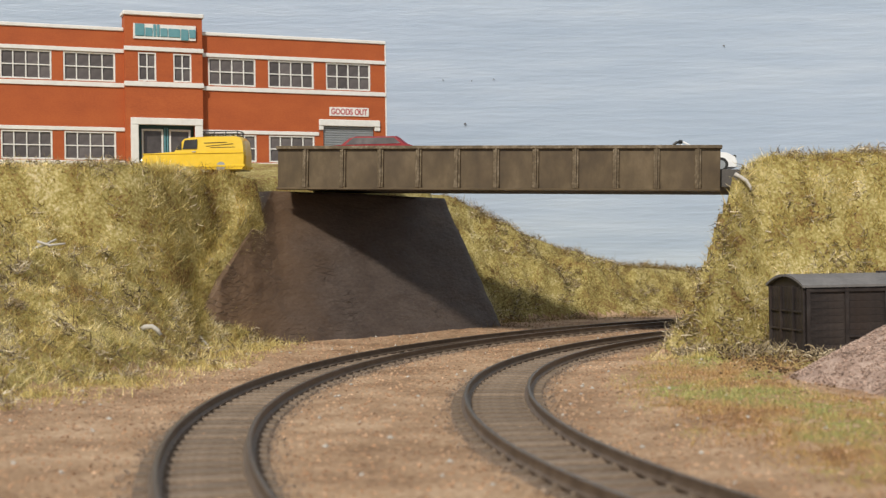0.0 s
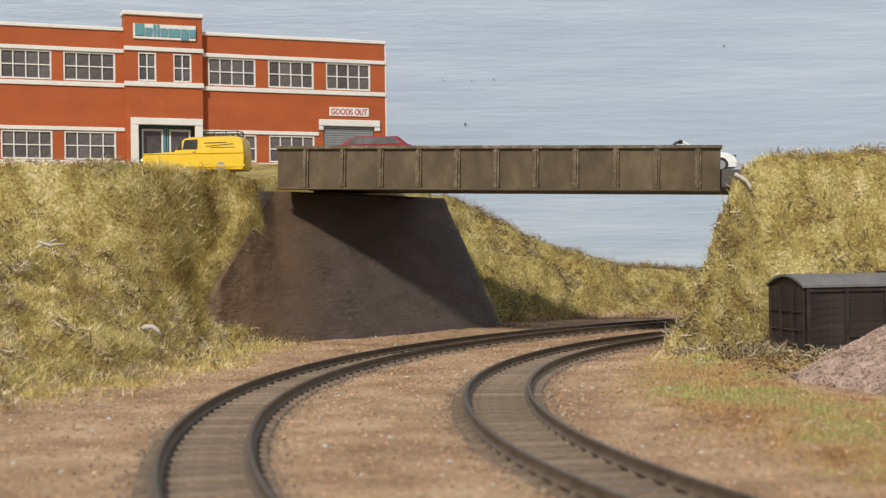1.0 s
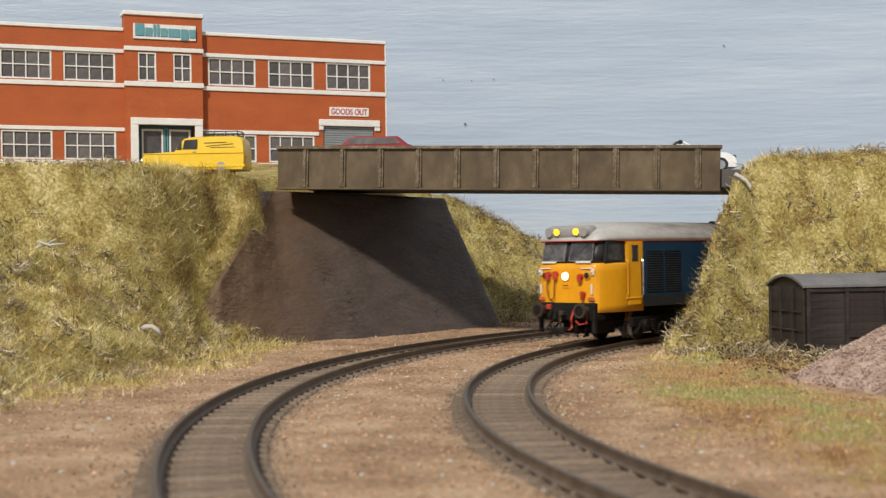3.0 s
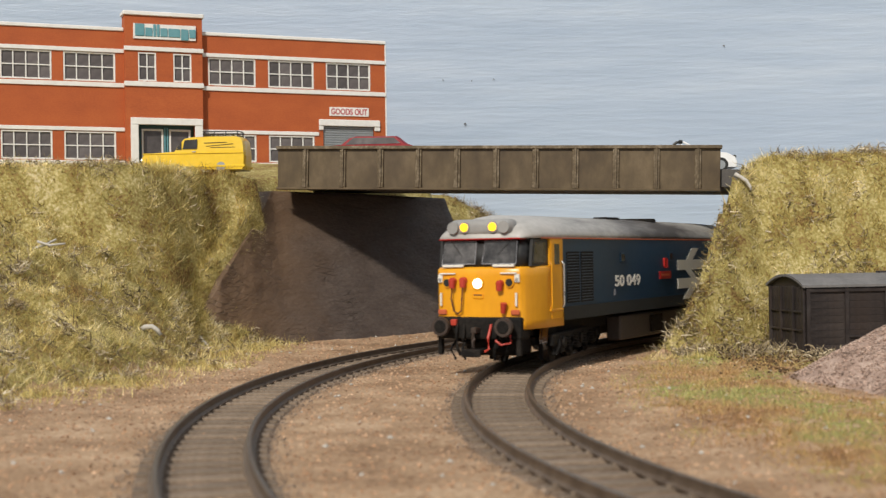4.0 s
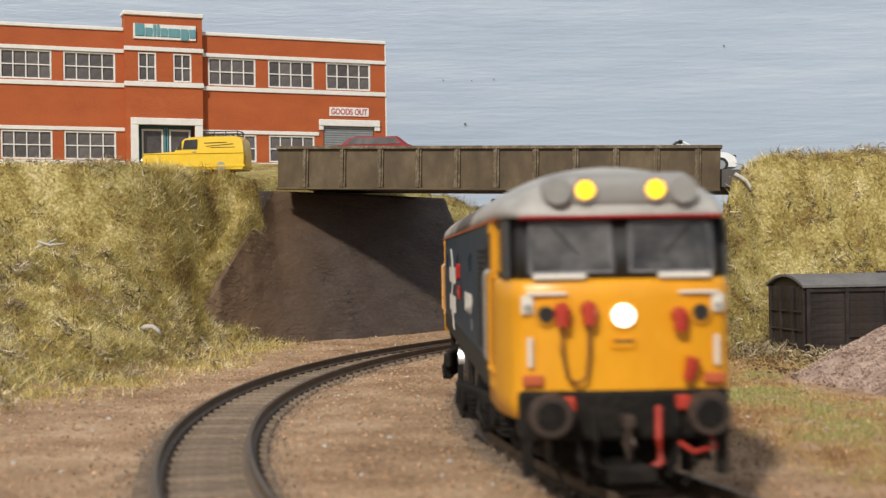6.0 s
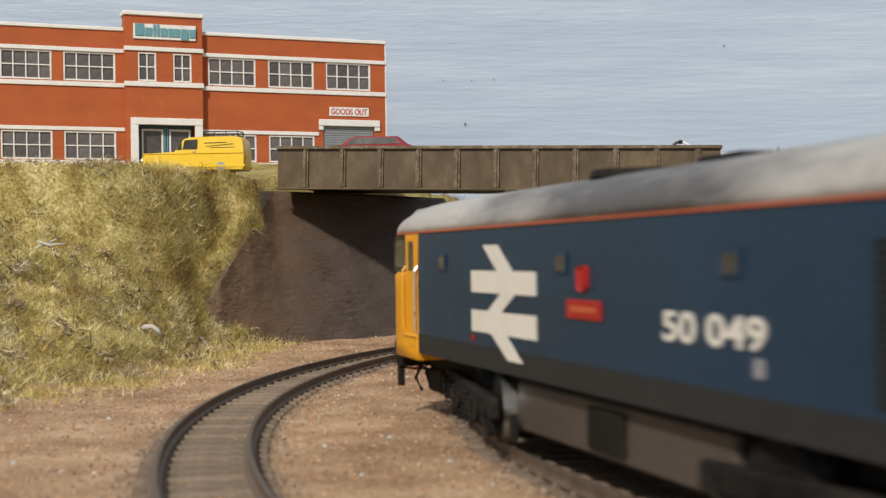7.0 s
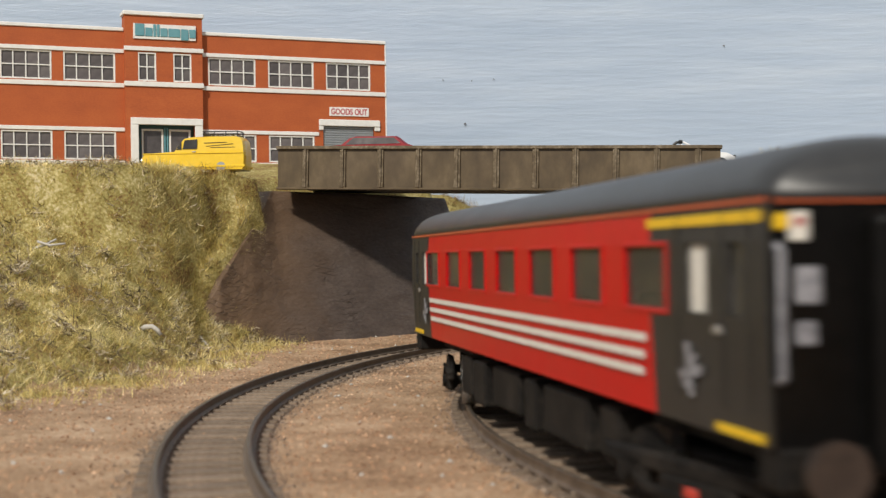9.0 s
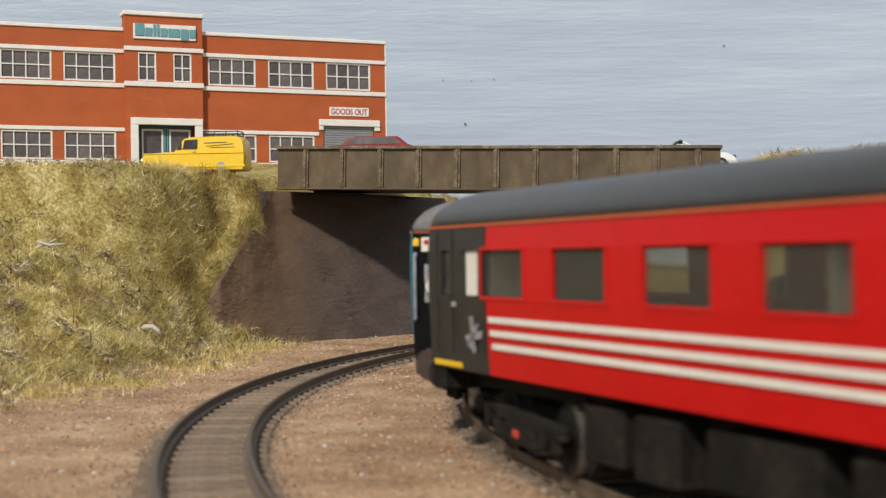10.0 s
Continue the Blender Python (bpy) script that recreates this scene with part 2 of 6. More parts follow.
M_ROAD = material("road", [(0.075, 0.07, 0.065), (0.11, 0.10, 0.095)], 0.9, 80, 900, bump=0.3)

# ---- the two tracks: curvature along the way, per metre, and the line it gives ----
STEP = 4.0
S_ALL = np.arange(-1700.0, 1101.0, STEP)


def track_line(x0, y0, turn0, at_s, per_m):
    kap = np.interp(S_ALL, at_s, per_m) * 1e-3
    i0 = int(np.argmin(abs(S_ALL)))
    ph = np.concatenate([[0], np.cumsum((kap[1:] + kap[:-1]) / 2 * STEP)])
    ph = ph - ph[i0] + turn0
    dx, dy = np.sin(ph), -np.cos(ph)
    x = np.concatenate([[0], np.cumsum((dx[1:] + dx[:-1]) / 2 * STEP)])
    y = np.concatenate([[0], np.cumsum((dy[1:] + dy[:-1]) / 2 * STEP)])
    return np.stack([x - x[i0] + x0, y - y[i0] + y0, ph], 1)


RIGHT = track_line(28.42, 459.8, -0.252, [-480, -470, -260, -130, 0, 130, 260, 390, 420, 1100], [0.0, 2.86, 2.86, 2.20, 2.315, 1.984, 2.675, -0.5, 0.0, 0.0])
LEFT = track_line(-28.47, 503.45, -0.316, [-480, -470, -260, -130, 0, 130, 260, 390, 1100], [0.0, 2.02, 2.015, 2.007, 1.918, 1.93, 1.9, 2.0, 2.1])


def on_line(line, s):
    return [float(np.interp(s, S_ALL, line[:, i])) for i in range(3)]


def off_line(line, s, off):
    x, y, ph = on_line(line, s)
    return x + off * math.cos(ph), y + off * math.sin(ph)


# ---- ground: one sheet with embankments ----
GROUND = -3.3
FOOT = np.array([(-420, 120), (-230, 290), (-126, 383), (-103, 488), (-105, 584), (-68, 662), (22, 745), (39, 785), (143, 845), (320, 905), (900, 1000)], float)
FOOT_SLOPE = np.array([0.8, 0.9, 1.05, 1.7, 4.2, 2.6, 2.3, 1.3, 0.9, 0.8, 0.8])
FOOT_TOP = np.array([76, 76, 76.5, 77, 77.5, 79, 74, 63, 27, 13, 10], float)
CREST = np.array([(-700, 520), (-330, 560), (-190, 588), (-128, 600), (-108, 606), (-92, 634)], float)


def foot_distance(X, Y):
    """Distance past the foot of the embankment, with slope and crest height there."""
    best = np.full(X.shape, 1e9)
    sign = np.zeros(X.shape)
    slope = np.zeros(X.shape)
    top = np.zeros(X.shape)
    where = np.zeros(X.shape)
    for i in range(len(FOOT) - 1):
        a, b = FOOT[i], FOOT[i + 1]
        d = b - a
        u = np.clip(((X - a[0]) * d[0] + (Y - a[1]) * d[1]) / (d @ d), 0, 1)
        ex, ey = X - a[0] - d[0] * u, Y - a[1] - d[1] * u
        dist = np.hypot(ex, ey)
        near = dist < best
        best = np.where(near, dist, best)
        sign = np.where(near, np.sign(d[0] * ey - d[1] * ex), sign)
        slope = np.where(near, FOOT_SLOPE[i] * (1 - u) + FOOT_SLOPE[i + 1] * u, slope)
        top = np.where(near, FOOT_TOP[i] * (1 - u) + FOOT_TOP[i + 1] * u, top)
        where = np.where(near, i + u, where)
    return best * sign, slope, top, where


def below_crest(X, Y):
    """Distance down from the crest line of the left bank; 0 on the plateau."""
    best = np.full(X.shape, 1e9)
    sign = np.zeros(X.shape)
    for a, b in zip(CREST, CREST[1:]):
        d = b - a
        u = np.clip(((X - a[0]) * d[0] + (Y - a[1]) * d[1]) / (d @ d), 0, 1)
        ex, ey = X - a[0] - d[0] * u, Y - a[1] - d[1] * u
        dist = np.hypot(ex, ey)
        near = dist < best
        best = np.where(near, dist, best)
        sign = np.where(near, np.sign(d[0] * ey - d[1] * ex), sign)
    return np.where(sign > 0, 0, best)


def line_distance(line, X, Y, s0, s1):
    """Signed distance to a track line: positive on its inner side."""
    pts = line[(S_ALL >= s0) & (S_ALL <= s1)][::3]
    best = np.full(X.shape, 1e9)
    sign = np.zeros(X.shape)
    for x, y, ph in pts:
        ex, ey = X - x, Y - y
        d = np.hypot(ex, ey)
        near = d < best
        best = np.where(near, d, best)
        sign = np.where(near, np.sign(ex * math.cos(ph) + ey * math.sin(ph)), sign)
    return best * sign


def waves(X, Y, size, seed):
    r = np.random.RandomState(seed)
    out = np.zeros(X.shape)
    for _ in range(7):
        a, w, p = r.uniform(0, 6.28), r.uniform(0.6, 1.6) * 6.28 / size, r.uniform(0, 6.28)
        out += np.sin((X * np.cos(a) + Y * np.sin(a)) * w + p + 1.3 * np.sin((Y * np.cos(a) - X * np.sin(a)) * w * 0.7 + p))
    return out / 7


def soft_top(z, top, r):
    return -np.log(np.exp(-np.clip(z, -200, 300) / r) + np.exp(-top / r)) * r


SHOULDER = np.array([(-108, 624, 78.5), (-92, 636, 75), (-94, 624, 60), (-102, 604, 43), (-110, 586, 24), (-106, 576, 10), (-92, 590, 5), (-82, 604, -1)], float)


def shoulder_height(X, Y):
    """The bank's shoulder that laps over the abutment's wing."""
    best = np.full(X.shape, -1e9)
    for a, b in zip(SHOULDER, SHOULDER[1:]):
        d = b[:2] - a[:2]
        u = np.clip(((X - a[0]) * d[0] + (Y - a[1]) * d[1]) / (d @ d), 0, 1)
        dist = np.hypot(X - a[0] - d[0] * u, Y - a[1] - d[1] * u)
        best = np.maximum(best, a[2] + (b[2] - a[2]) * u - np.maximum(dist - 2.0, 0) * 6.0)
    return best


def ground_height(X, Y):
    X, Y = np.asarray(X, float), np.asarray(Y, float)
    d, slope, top, where = foot_distance(X, Y)
    rough = waves(X, Y, 22, 1) * 4.5 + waves(X, Y, 11, 7) * 3.4 + waves(X, Y, 60, 2) * 5.0
    behind = np.clip((Y - 690) / 60, 0, 1) * np.clip((60 - X) / 60, 0, 1) * 13
    rough = rough * (1 + 0.9 * np.clip((Y - 700) / 40, 0, 1))
    part_way = np.maximum(d, 0) / (np.maximum(d, 0) + below_crest(X, Y) + 1e-6)
    gentle = (top - GROUND + 3.0) * part_way ** 0.85
    turn = np.clip((where - 3.7) / 0.5, 0, 1)
    rise = gentle * (1 - turn) + np.maximum(d, 0) * slope * turn
    up = rise + rough * np.clip(rise / 25, 0, 1) * np.clip((92 - rise) / 30, 0.1, 1)
    z1 = np.where(d > 0, soft_top(up, top + behind - GROUND, 4.0), 0)
    lap = shoulder_height(X, Y) - GROUND
    z1 = np.maximum(z1, np.where(lap > 0, lap + rough * 0.5 * np.clip(lap / 25, 0, 1) * np.clip((85 - lap) / 30, 0.1, 1), 0))
    inner = line_distance(RIGHT, X, Y, -560, 200) - 36
    front = Y - np.interp(X, [60, 90, 112, 134, 320], [500, 507, 516, 531, 548])
    side = np.maximum(np.maximum(inner, 0) * 2.3, 33 + (inner - 11) * 14.0)
    flank = np.minimum(side, np.maximum(front, 0) * 2.3)
    far = np.maximum(0, 1 - np.clip((-inner) / 1.0, 0, 1))
    mtop = 76 + (X - 130) * 0.035
    up2 = flank + rough * np.clip(flank / 25, 0, 1) * np.clip((95 - flank) / 30, 0.1, 1)
    z2 = np.where(flank > 0, soft_top(up2, mtop - GROUND, 4.0), 0) * far
    verge = waves(X, Y, 16, 3) * 0.35 + waves(X, Y, 60, 4) * 0.5
    near_track = np.minimum(abs(line_distance(RIGHT, X, Y, -700, 500)), abs(line_distance(LEFT, X, Y, -700, 500)))
    verge = np.where(near_track < 20, np.minimum(verge, 0.1), verge + np.clip((near_track - 20) / 40, 0, 1) * 1.2)
    return GROUND + np.maximum(np.maximum(z1, z2), 0) + verge


GRID = 3.0
gx = np.concatenate([np.arange(-1500, -360, 60.0), np.arange(-360, 361, GRID), np.arange(420, 1700, 60.0)])
gy = np.concatenate([np.arange(-700, 90, 40.0), np.arange(90, 1011, GRID), np.arange(1060, 1500, 80.0)])
GX, GY = np.meshgrid(gx, gy)
GZ = ground_height(GX, GY)


def height_at(x, y):
    """Height of the ground sheet, read from its grid."""
    i = int(np.clip(np.searchsorted(gx, x) - 1, 0, len(gx) - 2))
    j = int(np.clip(np.searchsorted(gy, y) - 1, 0, len(gy) - 2))
    u, v = (x - gx[i]) / (gx[i + 1] - gx[i]), (y - gy[j]) / (gy[j + 1] - gy[j])
    return float((GZ[j, i] * (1 - u) + GZ[j, i + 1] * u) * (1 - v) + (GZ[j + 1, i] * (1 - u) + GZ[j + 1, i + 1] * u) * v)


def build_ground():
    nx, ny = len(gx), len(gy)
    co = np.stack([GX.ravel(), GY.ravel(), GZ.ravel()], 1) * K
    idx = np.arange(nx * ny).reshape(ny, nx)
    quads = np.stack([idx[:-1, :-1], idx[:-1, 1:], idx[1:, 1:], idx[1:, :-1]], -1).reshape(-1, 4)
    me = bpy.data.meshes.new("ground")
    me.from_pydata(co.tolist(), [], quads.tolist())
    me.polygons.foreach_set("use_smooth", [True] * len(me.polygons))
    me.materials.append(M_EARTH)
    me.materials.append(M_SHADETURF)
    me.materials.append(M_SHADEVERGETURF)
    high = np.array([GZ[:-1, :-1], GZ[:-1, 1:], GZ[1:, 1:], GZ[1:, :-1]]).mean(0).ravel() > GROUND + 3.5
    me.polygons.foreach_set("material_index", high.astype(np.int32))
    return tagged(new("ground", me), "brown earth scatter with grassy embankments of the layout", "ground", kind="structure")


build_ground()


def build_backdrop():
    bm = bmesh.new()
    sections = []
    for i in range(41):
        x = -1500 + i * 80
        y = 1010 - 0.00012 * (x - 100) ** 2
        sections.append([(x, y, -40), (x, y, 700), (x, y + 8, 700), (x, y + 8, -40)])
    add_loft(bm, sections)
    bmesh.ops.recalc_face_normals(bm, faces=bm.faces[:])
    ob = part("backdrop", bm, M_SKY, None, "pale blue hand-painted sky board with brush strokes")
    tagged(ob, category="backdrop", kind="structure")
    for x, z, q in ((18.5, 139, 0.8), (41, 173, 0.45), (2, 173, 0.4), (24, 172, 0.35), (218, 196, 0.6)):
        part("paint_speck", cyl((x, 1009.4 - 0.00012 * (x - 100) ** 2, z), (0, 1, 0), q, q * 0.5, 1.0, 7), M_GIRDER, ob)


build_backdrop()


# ---- track ----
def build_track(name, line, s0, s1, label):
    t = thing(name, label, "railway track", at(0, 0, 0), group="curved tracks")
    for side in (-1, 1):
        bm = bmesh.new()
        c = side * 8.75
        prof = [(-1.3, -2.5), (-1.3, -2.2), (-0.35, -1.8), (-0.35, -0.8), (-0.5, -0.5), (-0.5, -0.12), (-0.35, 0.0), (0.35, 0.0), (0.5, -0.12), (0.5, -0.5), (0.35, -0.8), (0.35, -1.8), (1.3, -2.2), (1.3, -2.5)]
        secs = []
        for s in np.arange(s0, s1 + 1, 6.0):
            x, y, ph = on_line(line, s)
            n = (math.cos(ph), math.sin(ph))
            secs.append([(x + n[0] * (c + a), y + n[1] * (c + a), z) for a, z in prof])
        add_loft(bm, secs)
        bmesh.ops.recalc_face_normals(bm, faces=bm.faces[:])
        for f in bm.faces:
            if abs(f.normal.z) > 0.95 and f.calc_center_median().z > -0.05:
                f.material_index = 1
        part("rail", bm, [M_RAIL, M_RAILTOP], t, "rusty sided rail with a worn top")
    bm = bmesh.new()
    rows = []
    for s in np.arange(s0, s1 + 1, 8.0):
        x, y, ph = on_line(line, s)
        n = (math.cos(ph), math.sin(ph))
        rows.append([(x + n[0] * a, y + n[1] * a, z) for a, z in ((-13.6, -4.2), (-12.6, -3.05), (12.6, -3.05), (13.6, -4.2))])
    add_loft(bm, rows)
    bmesh.ops.recalc_face_normals(bm, faces=bm.faces[:])
    part("track_bed", bm, M_BED, t, "dark brown ballast bed")
    bm = box(-12.6, 12.6, -1.75, 1.75, -4.4, -2.5, 0.25)
    me = mesh_of("sleeper", bm, M_SLEEPER)
    bm = bmesh.new()
    for c in (-8.75, 8.75):
        for o in (-1, 1):
            add_box(bm, c + o * 1.4 - 0.35, c + o * 1.4 + 0.35, -0.6, 0.6, -2.6, -2.1, 0.12)
    mc = mesh_of("chair_clip", bm, M_SLEEPER)
    for k, s in enumerate(np.arange(max(s0, -330), min(s1, 420), 8.4)):
        x, y, ph = on_line(line, s)
        ob = new("sleeper", me)
        ob.parent = t
        ob.matrix_basis = at(x, y, random.uniform(-0.1, 0.05), 0, 0, math.degrees(ph) + random.uniform(-1.2, 1.2))
        cl = new("rail_fixing", mc)
        cl.parent = ob
    return t


build_track("railway_track", RIGHT, -900, 700, "curved model railway track with dark sleepers under the train")
build_track("railway_track", LEFT, -700, 560, "empty curved model railway track with dark sleepers")


# ---- road, abutment and bridge ----
def build_abutment():
    """A battered wall of dark plaster, with a wing that turns into the bank."""
    bottom = [(-116, 566), (-100, 577), (-85, 591), (-71, 609), (-20, 668), (33, 733), (33, 792)]
    upper = [(-112, 574), (-100, 591), (-91, 622), (-85, 654), (-44, 692), (1, 735), (0.5, 790)]
    crown = [3.0, 28.0, 51.0, 71.2, 71.0, 69.8, 69.4]
    bm = bmesh.new()
    n, rows = 90, 40

    def along(pts, u):
        q = np.array(pts, float).reshape(len(pts), -1)
        return [float(np.interp(u * (len(pts) - 1), range(len(pts)), q[:, k])) for k in range(q.shape[1])]

    grid = []
    for j in range(rows + 1):
        w = j / rows
        row = []
        for i in range(n + 1):
            u = i / n
            a, b = along(bottom, u), along(upper, u)
            x, y = a[0] * (1 - w) + b[0] * w, a[1] * (1 - w) + b[1] * w
            z = -5 + w * (along(crown, u)[0] + 5)
            k = noise.noise(Vector((x * 0.06, y * 0.06, z * 0.12))) * 0.9 + noise.noise(Vector((x * 0.3, y * 0.3, z * 0.5))) * 0.45
            row.append(bm.verts.new((x + k * 0.7, y - k * 0.7, z)))
        grid.append(row)
    for j in range(rows):
        for i in range(n):
            bm.faces.new((grid[j][i], grid[j][i + 1], grid[j + 1][i + 1], grid[j + 1][i]))
    back = [bm.verts.new(v.co + Vector((-14, 12, 0))) for v in grid[rows]]
    for i in range(n):
        bm.faces.new((grid[rows][i], grid[rows][i + 1], back[i + 1], back[i]))
    backl = [bm.verts.new((v.co.x - 14, v.co.y + 12, -5)) for v in back]
    for i in range(n):
        bm.faces.new((back[i], back[i + 1], backl[i + 1], backl[i]))
    bmesh.ops.recalc_face_normals(bm, faces=bm.faces[:])
    ob = part("bridge_abutment", bm, M_PLASTER, None, "dark brown plastered sloping bridge abutment", smooth=True)
    tagged(ob, category="abutment")


build_abutment()

BA, BB = Vector((-80.5, 642, 0)), Vector((127.5, 602, 0))       # front girder's foot line
BZ0, BZ1 = 69.8, 63.8


def build_bridge():
    """Plate girders on both sides of a road deck; x runs along the span."""
    d = BB - BA
    length = d.length
    m = Matrix.Translation((BA.x * K, BA.y * K, BZ0 * K)) @ Euler((0, math.atan2(BZ0 - BZ1, length), math.atan2(d.y, d.x))).to_matrix().to_4x4()
    t = thing("road_bridge", "weathered olive brown plate girder road bridge over the tracks", "bridge", m)
    for k, y in enumerate((0, 88)):
        run = length - 40 * k
        g = part("girder", box(0, run, y, y + 1.6, 2.4 + 3 * k, 21.8, 0.15), M_GIRDER, t, "olive brown girder web with rust stains")
        part("top_flange", box(-0.6, run + 0.8, y - 1.6, y + 3.2, 21.0, 22.7, 0.3), M_GIRDER_EDGE, g)
        part("bottom_flange", box(-0.2, run + 0.2, y - 1.6, y + 3.2, 1.5 + 3 * k, 2.6 + 3 * k, 0.2), M_GIRDER, g)
        if k == 0:
            for i in range(11):
                x = 14.2 + i * 18.75
                bm = bmesh.new()
                add_box(bm, x - 1.5, x + 1.5, -1.0, 0.1, 2.5, 21.2, 0.2)
                add_box(bm, x - 0.5, x + 0.5, -1.9, -0.9, 2.5, 21.2, 0.15)
                add_box(bm, x - 1.6, x + 1.6, -1.5, 0, 2.5, 5.2, 0.3)
                part("stiffener", bm, M_GIRDER_EDGE, g)
    # the 75 mm past the span is added out of view, to shade the train
    part("deck", box(-0.4, length + 75, 3.4, 86.2, 3.6, 11.8, 0.2), M_ROAD, t, "grey road deck, lengthened unseen behind the bank to shade the train")
    return t


build_bridge()
# ---- paints and glass for buildings and vehicles ----
M_PANE = material("dim_window", [(0.085, 0.075, 0.075), (0.12, 0.105, 0.105), (0.17, 0.155, 0.15)], 0.14, 60, 200, bump=0.05, per="object", spread=0.3)
M_TEAL = material("teal_paint", [(0.10, 0.27, 0.32), (0.15, 0.34, 0.39)], 0.5, 80, 500, bump=0.05)
M_DOORGREEN = material("green_door", [(0.02, 0.07, 0.07), (0.03, 0.10, 0.10)], 0.4, 80, 500, bump=0.05)
M_SHUTTER = material("shutter_metal", [(0.27, 0.29, 0.31), (0.34, 0.36, 0.38)], 0.45, 60, 500, metal=0.3, bump=0.1)
M_SIGNRED = material("sign_red", [(0.36, 0.012, 0.03), (0.44, 0.02, 0.04)], 0.5, 80, 500, bump=0.0)
M_YELLOWCAR = material("yellow_car_paint", [(0.75, 0.48, 0.015), (0.82, 0.55, 0.03)], 0.3, 50, 300, bump=0.02, coat=0.3)
M_REDCAR = material("dark_red_car_paint", [(0.20, 0.006, 0.012), (0.27, 0.010, 0.018)], 0.5, 50, 300, bump=0.02, spec=0.25)
M_WHITECAR = material("white_car_paint", [(0.7, 0.7, 0.7), (0.8, 0.8, 0.8)], 0.3, 50, 300, bump=0.02, coat=0.3)
M_BLACK = material("black_plastic", [(0.010, 0.010, 0.011), (0.022, 0.021, 0.021)], 0.5, 90, 600, bump=0.08)
M_CHROME = material("silver_paint", [(0.5, 0.5, 0.5), (0.65, 0.65, 0.65)], 0.3, 90, 600, metal=0.7, bump=0.05)
M_CARGLASS = material("car_glass", [(0.025, 0.025, 0.024), (0.06, 0.058, 0.055)], 0.2, 60, 200, bump=0.0)
M_TYRE = material("tyre_rubber", [(0.015, 0.015, 0.015), (0.03, 0.03, 0.03)], 0.8, 90, 600, bump=0.05)


def wall_with_holes(x0, x1, z0, z1, holes, y0, y1):
    """A wall of one thickness, with openings that go through it."""
    xs = sorted({x0, x1, *[h[0] for h in holes], *[h[1] for h in holes]})
    zs = sorted({z0, z1, *[h[2] for h in holes], *[h[3] for h in holes]})

    def solid(i, j):
        if not (0 <= i < len(xs) - 1 and 0 <= j < len(zs) - 1):
            return False
        x, z = (xs[i] + xs[i + 1]) / 2, (zs[j] + zs[j + 1]) / 2
        return not any(h[0] < x < h[1] and h[2] < z < h[3] for h in holes)

    bm = bmesh.new()
    vert = {}

    def v(i, j, k):
        if (i, j, k) not in vert:
            vert[i, j, k] = bm.verts.new((xs[i], (y0, y1)[k], zs[j]))
        return vert[i, j, k]

    for i in range(len(xs) - 1):
        for j in range(len(zs) - 1):
            if not solid(i, j):
                continue
            bm.faces.new((v(i, j, 0), v(i + 1, j, 0), v(i + 1, j + 1, 0), v(i, j + 1, 0)))
            bm.faces.new((v(i, j, 1), v(i, j + 1, 1), v(i + 1, j + 1, 1), v(i + 1, j, 1)))
            if not solid(i - 1, j):
                bm.faces.new((v(i, j, 0), v(i, j + 1, 0), v(i, j + 1, 1), v(i, j, 1)))
            if not solid(i + 1, j):
                bm.faces.new((v(i + 1, j, 0), v(i + 1, j, 1), v(i + 1, j + 1, 1), v(i + 1, j + 1, 0)))
            if not solid(i, j - 1):
                bm.faces.new((v(i, j, 0), v(i, j, 1), v(i + 1, j, 1), v(i + 1, j, 0)))
            if not solid(i, j + 1):
                bm.faces.new((v(i, j + 1, 0), v(i + 1, j + 1, 0), v(i + 1, j + 1, 1), v(i, j + 1, 1)))
    bmesh.ops.recalc_face_normals(bm, faces=bm.faces[:])
    return bm


def lettering(name, text, width, height, mat, parent, m, depth=0.12):
    """Raised writing of a given width and height, centred, in the x-z plane, read from -y."""
    cu = bpy.data.curves.new(name, "FONT")
    cu.body, cu.align_x, cu.align_y, cu.extrude, cu.offset = text, "CENTER", "CENTER", 0.05, 0.022
    ob = new(name, cu)
    bpy.context.view_layer.update()
    me = bpy.data.meshes.new_from_object(ob.evaluated_get(bpy.context.evaluated_depsgraph_get()))
    bpy.data.objects.remove(ob)
    co = np.array([v.co for v in me.vertices])
    lo, hi = co.min(0), co.max(0)
    for v in me.vertices:
        p = [(v.co[i] - (lo[i] + hi[i]) / 2) / (hi[i] - lo[i]) for i in range(3)]
        v.co = (p[0] * width * K, -p[2] * depth * K, p[1] * height * K)
    me.materials.clear()
    me.materials.append(mat)
    o = new(name, me)
    o.parent = parent
    o.matrix_basis = m
    return o


